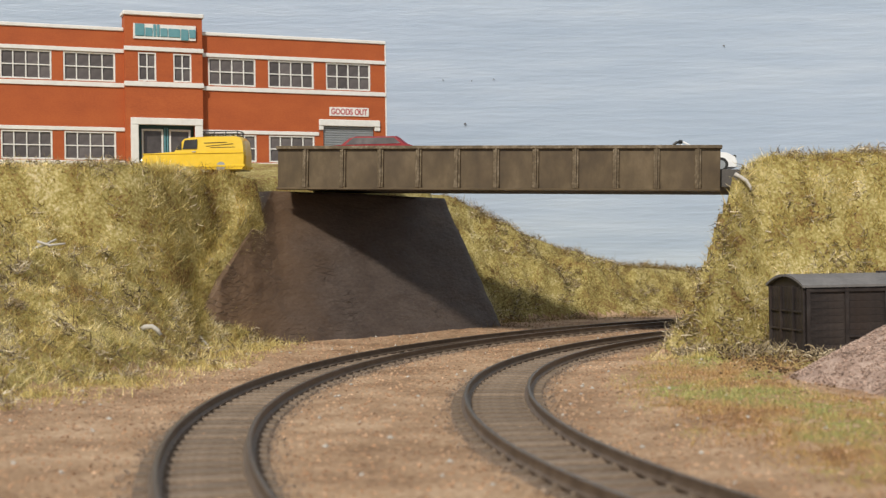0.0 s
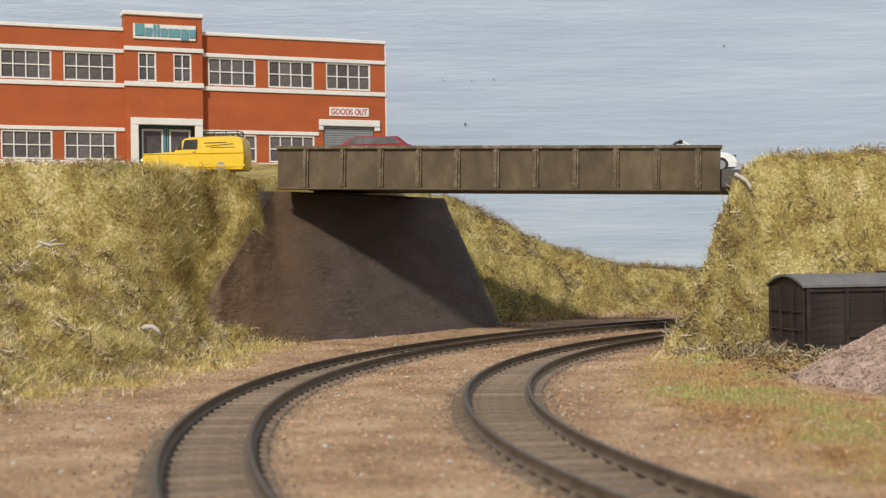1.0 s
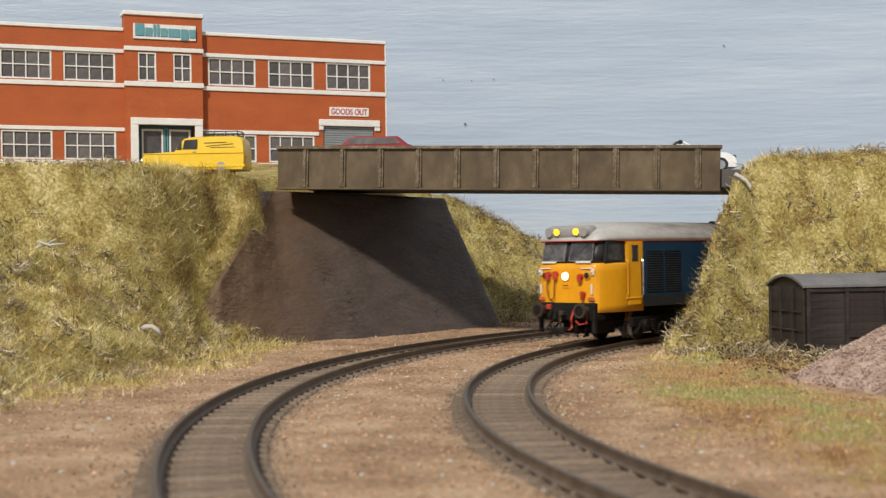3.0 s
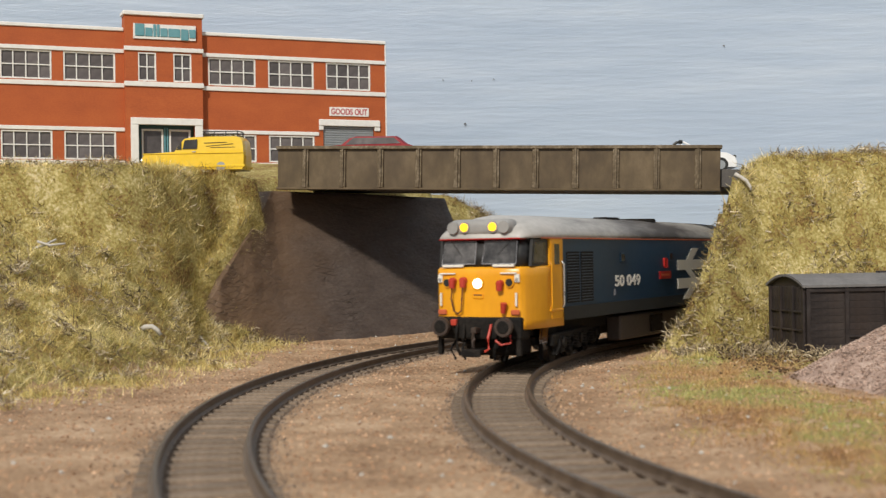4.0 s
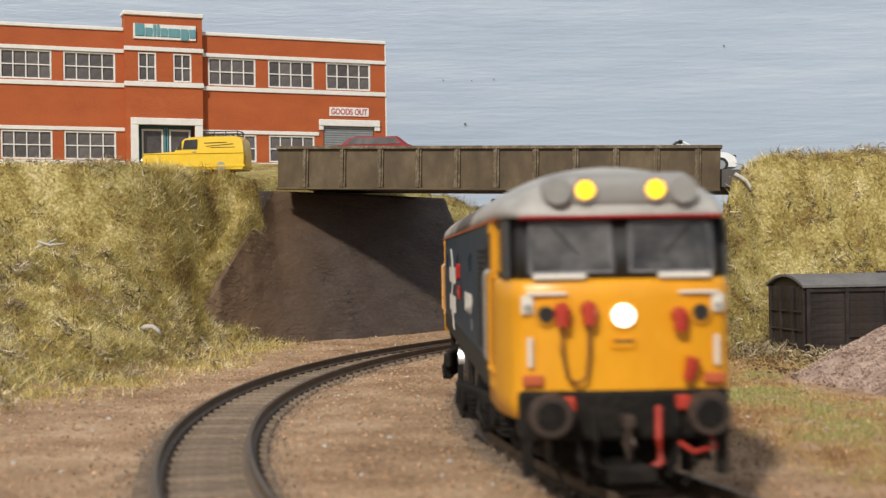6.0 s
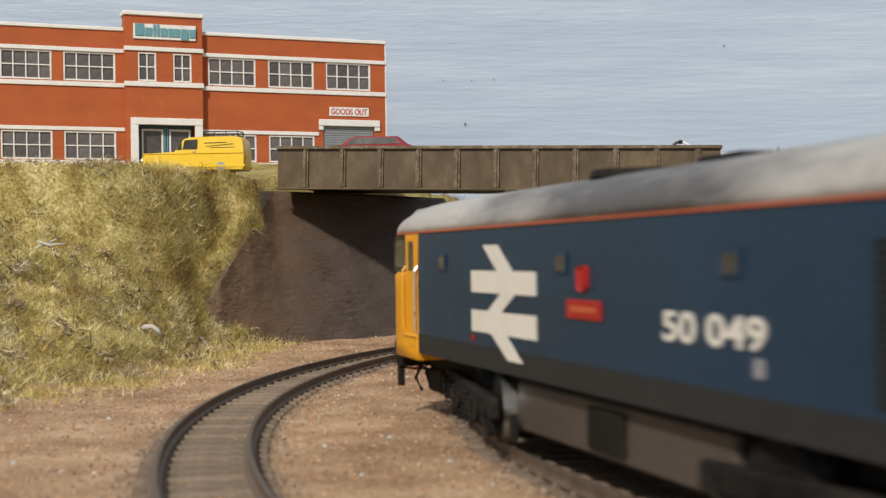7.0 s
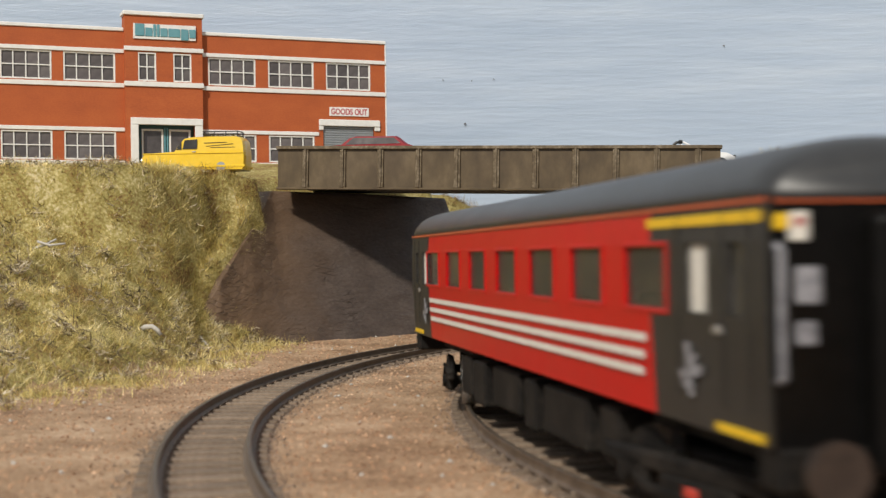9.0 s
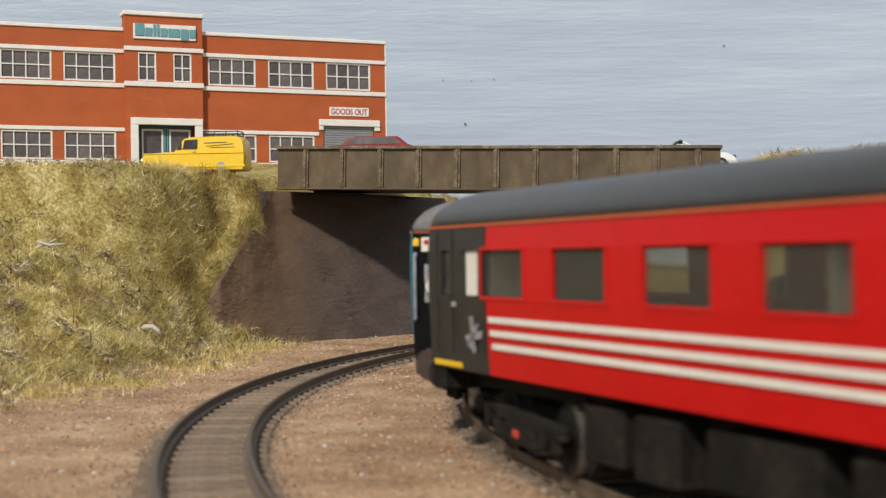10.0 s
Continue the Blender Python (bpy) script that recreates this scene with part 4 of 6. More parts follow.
def add_soot(m):
    """Exhaust soot, thickest about the middle of the roof, in streaks along it."""
    nt = m.node_tree
    b = nt.nodes["Principled BSDF"]
    base = b.inputs["Base Color"].links[0].from_socket
    co = nt.nodes.new("ShaderNodeTexCoord")
    mp = nt.nodes.new("ShaderNodeMapping")
    mp.inputs["Scale"].default_value = (0.35, 1, 1)
    nt.links.new(co.outputs["Object"], mp.inputs["Vector"])
    n = node(nt, "ShaderNodeTexNoise", Scale=75.0, Detail=7.0, Roughness=0.65)
    nt.links.new(mp.outputs[0], n.inputs["Vector"])
    sep = nt.nodes.new("ShaderNodeSeparateXYZ")
    nt.links.new(co.outputs["Object"], sep.inputs[0])
    ab = node(nt, "ShaderNodeMath")
    ab.operation = "ABSOLUTE"
    nt.links.new(sep.outputs["X"], ab.inputs[0])
    reach = nt.nodes.new("ShaderNodeMapRange")
    reach.inputs["From Min"].default_value, reach.inputs["From Max"].default_value = 0.020, 0.105
    reach.inputs["To Min"].default_value, reach.inputs["To Max"].default_value = 0.30, -0.14
    nt.links.new(ab.outputs[0], reach.inputs["Value"])
    tot = node(nt, "ShaderNodeMath")
    nt.links.new(n.outputs["Fac"], tot.inputs[0])
    nt.links.new(reach.outputs[0], tot.inputs[1])
    fac = nt.nodes.new("ShaderNodeMapRange")
    fac.inputs["From Min"].default_value, fac.inputs["From Max"].default_value = 0.48, 0.85
    fac.inputs["To Max"].default_value = 0.92
    nt.links.new(tot.outputs[0], fac.inputs["Value"])
    mx = nt.nodes.new("ShaderNodeMix")
    mx.data_type = "RGBA"
    nt.links.new(fac.outputs[0], mx.inputs["Factor"])
    nt.links.new(base, mx.inputs["A"])
    mx.inputs["B"].default_value = (0.035, 0.030, 0.030, 1)
    nt.links.new(mx.outputs["Result"], b.inputs["Base Color"])


add_soot(M_ROOFGREY)
M_PANELGREY = material("panel_grey", [(0.25, 0.245, 0.24), (0.31, 0.305, 0.30)], 0.5, 40, 400, bump=0.03)
M_ORANGE = material("orange_line", [(0.42, 0.085, 0.025), (0.50, 0.11, 0.04)], 0.5, 60, 400, bump=0)
M_LOGOWHITE = material("livery_white", [(0.66, 0.63, 0.57), (0.74, 0.71, 0.65)], 0.5, 60, 400, bump=0)
M_PLATERED = material("plate_red", [(0.30, 0.012, 0.01), (0.38, 0.018, 0.013)], 0.45, 60, 400, bump=0, spec=0.3)
M_REDHOSE = material("red_pipe", [(0.40, 0.03, 0.02), (0.50, 0.06, 0.03)], 0.5, 90, 600, bump=0)
M_CABGLASS = material("cab_glass", [(0.018, 0.018, 0.02), (0.05, 0.049, 0.05), (0.12, 0.115, 0.115)], 0.08, 90, 250, bump=0)
M_UNDER = material("underframe_dirt", [(0.004, 0.0036, 0.0034), (0.010, 0.0085, 0.0075), (0.026, 0.021, 0.017)], 0.75, 120, 900, bump=0.2, spec=0.2)
M_TANK = material("tank_grey_brown", [(0.05, 0.038, 0.031), (0.075, 0.06, 0.05)], 0.6, 50, 600, bump=0.1)
M_CABLE = material("red_brown_cable", [(0.10, 0.03, 0.012), (0.18, 0.06, 0.02)], 0.6, 150, 900, bump=0)
M_BUFFER = material("rusty_buffer", [(0.035, 0.026, 0.022), (0.075, 0.052, 0.042)], 0.5, 150, 900, metal=0.3, bump=0.1)
M_STEEL = material("bright_tyre", [(0.45, 0.43, 0.42), (0.6, 0.58, 0.56)], 0.25, 150, 900, metal=0.9, bump=0.05)
M_REDCOACH = material("coach_red", [(0.47, 0.003, 0.004), (0.55, 0.006, 0.006)], 0.35, 20, 400, bump=0.02, spec=0.25)
M_COACHDARK = material("coach_dark_grey", [(0.022, 0.021, 0.020), (0.036, 0.034, 0.032)], 0.45, 30, 400, bump=0.03, spec=0.3)
M_COACHROOF = material("coach_roof", [(0.026, 0.027, 0.029), (0.042, 0.043, 0.045)], 0.42, 30, 500, bump=0.05)
M_YELLOWLINE = material("yellow_line", [(0.72, 0.45, 0.01), (0.8, 0.52, 0.02)], 0.5, 60, 400, bump=0)
M_GREYPATCH = material("label_grey", [(0.16, 0.16, 0.18), (0.36, 0.36, 0.39)], 0.5, 200, 900, bump=0)
M_TEALCOACH = material("coach_teal", [(0.008, 0.11, 0.15), (0.014, 0.15, 0.20)], 0.38, 30, 400, bump=0.02)
M_INSIDE = material("coach_interior", [(0.36, 0.35, 0.33), (0.46, 0.45, 0.43)], 0.7, 60, 400, bump=0)
M_SEAT = material("coach_seat", [(0.10, 0.10, 0.11), (0.17, 0.165, 0.16)], 0.8, 100, 600, bump=0)
M_WINDOW = clear("coach_window", (0.55, 0.54, 0.48), 0.06)
M_WINDOW.node_tree.nodes["Principled BSDF"].inputs["Transmission Weight"].default_value = 0.93
M_DEEP = material("end_black", [(0.003, 0.003, 0.003), (0.006, 0.0055, 0.0055)], 0.35, 60, 500, bump=0.05, spec=0.15)
M_HEAD = glow("headlight_glow", (1.0, 0.95, 0.82), 3.0)
M_MARK = glow("marker_glow", (1.0, 0.50, 0.012), 1.9)


def side_box(x0, x1, side, y, t, z0, z1, bevel=0.0):
    a, b = sorted((side * y, side * (y + t)))
    return box(x0, x1, a, b, z0, z1, bevel)


def wheelset(parent, x, r):
    w = part("wheelset", cyl((0, 0, 0), (0, 1, 0), 1.2, 1.2, 23, 10), M_UNDER, parent, "", at(x, 0, r))
    for s in (-1, 1):
        bm = bmesh.new()
        add_cyl(bm, (0, s * 8.7, 0), (0, 1, 0), r, r, 2.4, 28)
        add_cyl(bm, (0, s * 7.4, 0), (0, 1, 0), r + 0.6, r + 0.6, 0.5, 28)
        for k in range(5):
            a = k * 1.2566
            add_box(bm, r * 0.55 * math.cos(a) - 0.8, r * 0.55 * math.cos(a) + 0.8, s * 9.95 - 0.1, s * 9.95 + 0.1, r * 0.55 * math.sin(a) - 0.8, r * 0.55 * math.sin(a) + 0.8)
        for f in bm.faces:
            c = f.calc_center_median()
            if math.hypot(c.x, c.z) > r * 0.9:
                f.material_index = 1
        part("wheel", bm, [M_UNDER, M_STEEL], w)
    return (w, x, r)


def loco_bogie(parent):
    b = part("bogie", box(-38, 38, -6, 6, 6, 9, 0.5), M_UNDER, parent, "six-wheeled bogie caked in grime")
    for s in (-1, 1):
        bm = bmesh.new()
        y0, y1 = sorted((s * 11.4, s * 13.4))
        add_box(bm, -39, 39, y0, y1, 6.0, 10.2, 0.4)
        for x in (-27, 0, 27):
            add_box(bm, x - 3, x + 3, y0 - 0.1, y1 + 0.5, 3.2, 9, 0.5)
            add_cyl(bm, (x, s * 14.0, 6.8), (0, 1, 0), 2.2, 2.0, 1.4, 14)
        for x in (-20, -7, 7, 20):
            for k in range(5):
                add_cyl(bm, (x, s * 13.2, 4.4 + k * 1.0), (0, 0, 1), 1.7, 1.7, 0.5, 10)
        for x in (-34, -13.5, 13.5, 34):
            add_box(bm, x - 2.2, x + 2.2, y0, y1, 2.6, 6.2, 0.5)
            add_tube(bm, [(x - 4, s * 12.8, 9), (x, s * 14.2, 6), (x + 3, s * 13.4, 3)], 0.5)
        part("side_frame", bm, M_UNDER, b)
    for x in (-38.5, 38.5):
        part("guard_iron", box(x - 0.5, x + 0.5, -9.5, -8.0, 1.5, 7, 0.1), M_UNDER, b)
        part("guard_iron", box(x - 0.5, x + 0.5, 8.0, 9.5, 1.5, 7, 0.1), M_UNDER, b)
    return b, [wheelset(b, x, 7.0) for x in (-27, 0, 27)]


CAB_PLAN = [(103.0, 18.0), (119.0, 18.0), (125.0, 17.5), (129.5, 16.6), (131.6, 15.8), (132.5, 14.6), (132.9, 8.0), (133.0, 0.0)]


def cab_ring(z, back=0.0, narrow=0.0, start=103.0):
    half = [(x - back * max(0, (x - 119) / 14), y - narrow) for x, y in CAB_PLAN]
    half[0] = (start, half[0][1])
    return [(x, -y, z) for x, y in half] + [(x, y, z) for x, y in half[::-1][1:]]


def roof_ring(x, half, rise, z0=43.0, n=20, square=0.85):
    pts = []
    for i in range(n + 1):
        a = math.pi * i / n
        c, s = math.cos(a), math.sin(a)
        pts.append((x, half * (abs(c) ** square) * (1 if c > 0 else -1), z0 + rise * (s ** 0.9 if s > 0 else 0)))
    return pts


def build_loco():
    v = thing("diesel_locomotive", "dark blue diesel locomotive with yellow cabs and weathered grey roof", "locomotive", at(0, 0, 0))
    bm = bmesh.new()
    ring = [(-17.6, 14.5), (-18.0, 17), (-18.1, 30), (-17.8, 42.9), (17.8, 42.9), (18.1, 30), (18.0, 17), (17.6, 14.5)]
    add_loft(bm, [[(x, y, z) for y, z in ring] for x in (-103, 103)])
    bmesh.ops.recalc_face_normals(bm, faces=bm.faces[:])
    body = part("body", bm, M_BLUE, v, "dark blue bodyside")
    # roof with sloping ends
    bm = bmesh.new()
    secs = []
    for x, h, r in ((-131.5, 15.2, 2.0), (-129, 16.2, 5.2), (-125, 17.2, 7.2), (-118, 17.9, 8.2), (-100, 18.0, 8.5), (-50, 18.0, 8.6), (0, 18.0, 8.6), (50, 18.0, 8.6), (100, 18.0, 8.5), (118, 17.9, 8.2), (125, 17.2, 7.2), (129, 16.2, 5.2), (131.5, 15.2, 2.0)):
        secs.append(roof_ring(x, h, r, square=1.08))
    add_loft(bm, secs)
    bmesh.ops.recalc_face_normals(bm, faces=bm.faces[:])
    roof = part("roof", bm, M_ROOFGREY, v, "weathered grey roof with soot along the middle", smooth=True)
    part("roof_fan", cyl((-20, 0, 51.6), (0, 0, 1), 9, 8.4, 1.4, 32), M_UNDER, roof)
    part("exhaust", box(8, 22, -3.5, 3.5, 51.0, 52.4, 0.5), M_UNDER, roof)
    for s in (-1, 1):
        for x0, x1 in ((-96, -66), (-60, -30), (30, 62), (70, 96)):
            bm = bmesh.new()
            add_tube(bm, [(x0, s * 15.3, 47.2), (x1, s * 15.3, 47.2)], 0.22, 5)
            part("roof_panel_seam", bm, M_UNDER, roof)
    for s in (-1, 1):
        part("cantrail_stripe", side_box(-121, 121, s, 17.9, 0.22, 42.8, 43.2, 0.05), M_ORANGE, v, "thin orange cantrail line")
        part("lower_band", side_box(-102.9, 102.9, s, 18.02, 0.12, 14.6, 19.2), M_LOWGREY, v, "dark grey lower bodyside band")
        # grilles
        for x0 in (75.5, 88.6):
            fr = part("grille", side_box(x0, x0 + 11.6, s, 18.06, 0.14, 20.4, 38.4), M_UNDER, v, "louvred grille")
            me = mesh_of("louvre", box(0, 10.6, -0.12, 0.12, 0, 0.42, 0.05), M_LOUVRE)
            for k in range(17):
                o = new("louvre", me)
                o.parent = fr
                o.matrix_basis = at(x0 + 0.5, s * 18.25, 21.0 + k * 1.02, 35 * s)
        for x in (-82.5, -12.8, 45.0):
            w = part("side_window", side_box(x - 2.6, x + 2.6, s, 18.05, 0.3, 33.9, 37.9, 0.2), M_BLUE, v)
            part("window_glass", side_box(x - 1.9, x + 1.9, s, 18.36, 0.05, 34.6, 37.2), M_CABGLASS, w)
        # double arrow emblem: two bars and the slanting strokes
        dx = -43.4 if s < 0 else -40.2
        f = 1
        bm = bmesh.new()
        y0, y1 = sorted((s * 18.14, s * 18.26))

        def stroke(pts):
            bb = bmesh.new()
            add_prism(bb, [(dx + f * a, z) for a, z in pts], y0, y1)
            me = bpy.data.meshes.new("stroke")
            bb.to_mesh(me)
            bb.free()
            bm.from_mesh(me)
            bpy.data.meshes.remove(me)
        stroke([(-18.6, 29.9), (18.6, 29.9), (18.6, 34.3), (-18.6, 34.3)])
        stroke([(-18.6, 21.9), (18.6, 21.9), (18.6, 26.3), (-18.6, 26.3)])
        stroke([(-2.6, 34.3), (-11, 39.4), (-2.2, 39.4), (6.5, 34.3)])
        stroke([(-8.4, 26.3), (-0.2, 26.3), (7.6, 29.9), (-0.6, 29.9)])
        stroke([(-6.5, 21.9), (2.6, 21.9), (11.2, 17.2), (3.0, 17.2)])
        part("emblem", bm, M_LOGOWHITE, v, "large white double arrow emblem")
        cxp = -3.0 if s < 0 else -5.0
        pl = part("nameplate", side_box(cxp - 7.2, cxp + 7.2, s, 18.14, 0.3, 26.6, 29.8, 0.1), M_PLATERED, v, "red nameplate with a crest above")
        part("name_bars", side_box(cxp - 5.2, cxp + 5.2, s, 18.45, 0.08, 27.8, 28.7), M_ORANGE, pl)
        part("crest", side_box(cxp - 1.7, cxp + 1.7, s, 18.14, 0.3, 31.2, 35.4, 0.7), M_PLATERED, pl)
        nb = lettering("fleet_number", "50 049", 28, 4.4, M_LOGOWHITE, v, at(39.4, s * 18.2, 27.0, 0, 0, 0 if s < 0 else 180))
        part("data_panel", side_box(50.5 if s < 0 else 53, 53.0 if s < 0 else 55, s, 18.14, 0.08, 21.6, 24.0), M_GREYPATCH, v)
        part("electric_flash", side_box(-62.5, -60.5, s, 18.14, 0.08, 19.9, 21.2), M_PLATERED, v)
        part("fuel_tank", side_box(-44, 40, s, 9, 6.0, 3.5, 13.2, 0.6), M_TANK, v, "grey brown battery box and tank")
        part("tank_step", side_box(-8, 6, s, 15.1, 0.8, 5, 12, 0.2), M_UNDER, v)
    part("underframe", box(-128, 128, -8.9, 8.9, 9.5, 14.6), M_UNDER, v)
    for e in (1, -1):
        cab = part("cab", bmesh.new(), M_CABYELLOW, v, "yellow cab end", at(0, 0, 0, 0, 0, 0 if e > 0 else 180))
        bm = bmesh.new()
        add_loft(bm, [cab_ring(12.8), cab_ring(16), cab_ring(30), cab_ring(32.8), cab_ring(33.6, 0.8, 0.5)])
        bmesh.ops.recalc_face_normals(bm, faces=bm.faces[:])
        bmesh.ops.bevel(bm, geom=[ed for ed in bm.edges if abs(ed.verts[0].co.z - ed.verts[1].co.z) > 5 and ed.verts[0].co.x > 128], offset=0.5, segments=2, affect="EDGES")
        lower = part("cab_front", bm, M_CABYELLOW, cab, "yellow warning front", smooth=True)
        for s in (-1, 1):
            part("door_column", side_box(103, 114.2, s, 16.2, 1.75, 33.55, 42.95), M_CABYELLOW, cab)
        bm = bmesh.new()
        add_loft(bm, [cab_ring(33.61, 0.9, 0.9, 104), cab_ring(38, 2.0, 1.0, 104), cab_ring(42.95, 3.2, 1.4, 104)])
        bmesh.ops.recalc_face_normals(bm, faces=bm.faces[:])
        part("windscreen_surround", bm, M_BLACK, cab, "black windscreen surround", smooth=True)
        part("brow", prism([(124, 42.6), (131.8, 42.6), (132.1, 42.8), (131.8, 43.1), (124, 43.4)], -15.2, 15.2), M_PLATERED, cab, "red lined brow over the windscreens")
        for s in (-1, 1):
            a, b = sorted((s * 1.0, s * 14.1))
            bm = bmesh.new()
            add_loft(bm, [[(132.4, a, 34.3), (132.4, b, 34.3), (132.1, b, 34.3), (132.1, a, 34.3)], [(130.4, a + 0.3, 42.4), (130.4, b - 0.3, 42.4), (129.95, b - 0.3, 42.4), (129.95, a + 0.3, 42.4)]])
            bmesh.ops.recalc_face_normals(bm, faces=bm.faces[:])
            gl = part("windscreen", bm, M_CABGLASS, cab, "dim cab windscreen")
            bm = bmesh.new()
            add_tube(bm, [(132.45, a + 0.3, 34.6), (132.45, b - 0.3, 34.6), (130.6, b - 0.6, 42.1), (130.6, a + 0.6, 42.1), (132.45, a + 0.3, 34.6)], 0.16, 6)
            part("windscreen_frame", bm, M_GREYPATCH, gl)
            bm = bmesh.new()
            add_tube(bm, [(131.0, s * 11, 42.4), (132.3, s * 6.5, 37.5)], 0.11, 5)
            part("wiper", bm, M_BLACK, gl)
            part("wiper_box", box(132.4, 133.3, s * 9.4 - 4, s * 9.4 + 4, 33.5, 34.4, 0.2), M_LOGOWHITE, cab)
            a2, b2 = sorted((s * 17.25, s * 17.75))
            part("cab_side_window", prism([(114.3, 33.7), (128.0, 33.7), (126.4, 42.6), (114.3, 42.6)], *sorted((s * 16.3, s * 17.3))), M_BLACK, cab)
            part("side_glass", prism([(116.4, 34.8), (126.4, 34.8), (125.2, 41.4), (116.4, 41.4)], *sorted((s * 17.0, s * 17.42))), M_CABGLASS, cab)
            door = part("cab_door", side_box(104.6, 113.4, s, 17.9, 0.25, 15.5, 42.2, 0.15), M_CABYELLOW, cab, "yellow cab door with a small window")
            part("door_window", side_box(106.6, 110.8, s, 18.1, 0.15, 34, 41), M_CABGLASS, door)
            part("door_step", side_box(104.0, 115, s, 17.9, 0.6, 18.0, 18.8, 0.2), M_CABYELLOW, door)
            for x in (103.8, 114.4):
                bm = bmesh.new()
                add_tube(bm, [(x, s * 17.9, 19), (x, s * 18.7, 20), (x, s * 18.7, 34), (x, s * 17.9, 35)], 0.25, 6)
                part("handrail", bm, M_CABYELLOW if x > 110 else M_CHROME, cab)
            # buffers, pipes, lamp irons
            part("buffer", cyl((135.3, s * 11.6, 13.9), (1, 0, 0), 1.7, 1.7, 5, 16), M_BUFFER, cab, "round rusty buffer")
            hd = part("buffer_head", cyl((138.2, s * 11.6, 13.9), (1, 0, 0), 3.3, 3.1, 1.1, 24), M_BUFFER, cab)
            part("buffer_face", cyl((138.8, s * 11.6, 13.9), (1, 0, 0), 2.3, 1.9, 0.25, 24), M_UNDER, hd)
            part("hatch", cyl((132.2, s * 9.5, 46.8), (1, 0, 0), 2.3, 2.0, 1.2, 24), M_PANELGREY, cab)
            part("marker_light", cyl((132.2, s * 5.3, 46.9), (1, 0, 0), 1.4, 1.4, 0.8, 22), M_MARK, cab, "lit yellow marker light")
            part("marker_rim", cyl((131.9, s * 5.3, 46.9), (1, 0, 0), 2.0, 1.9, 0.8, 22), M_PANELGREY, cab)
            part("socket", cyl((133.2, s * 11.6, 28.4), (1, 0, 0), 1.4, 1.2, 0.9, 18), M_BLACK, cab)
            part("socket_rim", cyl((133.0, s * 11.6, 28.4), (1, 0, 0), 1.7, 1.7, 0.7, 18), M_CABYELLOW, cab)
            part("lamp_iron", box(132.7, 133.4, s * 14 - 0.35, s * 14 + 0.35, 20.5, 25.0, 0.1), M_LOGOWHITE, cab)
            part("front_handrail", box(132.9, 133.5, s * 11.4 - 3, s * 11.4 + 3, 31.2, 31.7, 0.1), M_LOGOWHITE, cab)
            part("tail_lamp", box(132.5, 133.2, s * 14.3 - 0.9, s * 14.3 + 0.9, 28.4, 31.2, 0.2), M_LOGOWHITE, cab)
            part("lamp_lens", cyl((133.3, s * 14.3, 29.4), (1, 0, 0), 0.6, 0.5, 0.4, 12), M_PANELGREY, cab)
            part("jumper_end", box(132.6, 133.4, s * 13.6 - 1.6, s * 13.6 + 1.6, 17.6, 19.4, 0.3), M_ORANGE, cab)
            bm = bmesh.new()
            add_tube(bm, [(133.6, s * 7.6, 15), (135, s * 7.4, 11.5), (135.2, s * 7.0, 7), (134.4, s * 6.2, 4.2)], 0.55, 8)
            part("brake_hose", bm, M_UNDER, cab)
            bm = bmesh.new()
            add_tube(bm, [(133.6, s * 5.0, 14.5), (135.4, s * 4.6, 10), (135.4, s * 4.9, 6.5), (135.4, s * 3.4, 5.6)], 0.5, 8)
            part("air_hose", bm, M_REDHOSE if s > 0 else M_UNDER, cab)
            part("hose_cock", box(133.5, 135.0, s * 8.6 - 1.1, s * 8.6 + 1.1, 14.0, 16.2, 0.3), M_REDHOSE, cab)
            part("step_iron", box(131.5, 133.3, s * 14.6 - 0.8, s * 14.6 + 0.8, 4.2, 12.9, 0.2), M_UNDER, cab)
        for y, z in ((-9.2, 28.9), (-5.2, 29.1), (8.4, 28.0)):
            bm = bmesh.new()
            add_cyl(bm, (133.9, y, z), (1, 0, 0), 1.3, 1.1, 1.6, 14)
            add_cyl(bm, (134.2, y, z - 1.0), (0, 0, 1), 1.0, 1.2, 2.6, 14)
            part("jumper_plug", bm, M_REDHOSE, cab, "red jumper cable plug")
        for y in (-9.2, -5.2):
            bm = bmesh.new()
            add_tube(bm, [(134.2, y, 27.6), (134.5, y - 0.2, 23), (134.3, y + (0.6 if y < -7 else -0.6), 19), (134.0, -7.2, 18.0)], 0.27, 8)
            part("jumper_cable", bm, M_CABLE, cab, "grimy red brown jumper cable")
        part("jumper_plug", cyl((134.2, 9.8, 20.0), (0.2, 0.2, 1), 0.8, 1.1, 3.4, 12), M_REDHOSE, cab)
        part("headlight", cyl((133.3, 0, 28.1), (1, 0, 0), 1.75, 1.65, 0.7, 26), M_HEAD if e > 0 else M_CHROME, cab, "bright lit round headlight")
        part("headlight_rim", cyl((133.1, 0, 28.1), (1, 0, 0), 2.2, 2.1, 0.6, 26), M_CABYELLOW, cab)
        horn = part("horn_grille", box(132.8, 133.35, -2, 2, 22.9, 24.9, 0.4), M_CABYELLOW, cab)
        # thin dark strip drawn as the shadow in the yellow recess
        part("horn_recess_shade", box(133.3, 133.45, -1.5, 1.5, 24.0, 24.5, 0.05), M_CABLE, horn)
        bm = bmesh.new()
        add_box(bm, 124.5, 131.9, -11.6, 11.6, 43.6, 49.6, 2.2, 4)
        part("headcode_panel", bm, M_PANELGREY, cab, "plain grey panel between the marker lights", smooth=True)
        bm = bmesh.new()
        add_box(bm, 126, 133.6, -15.8, 15.8, 9.5, 17.0, 0.8, 2)
        part("buffer_beam", bm, M_UNDER, cab, "black buffer beam with pipes")
        bm = bmesh.new()
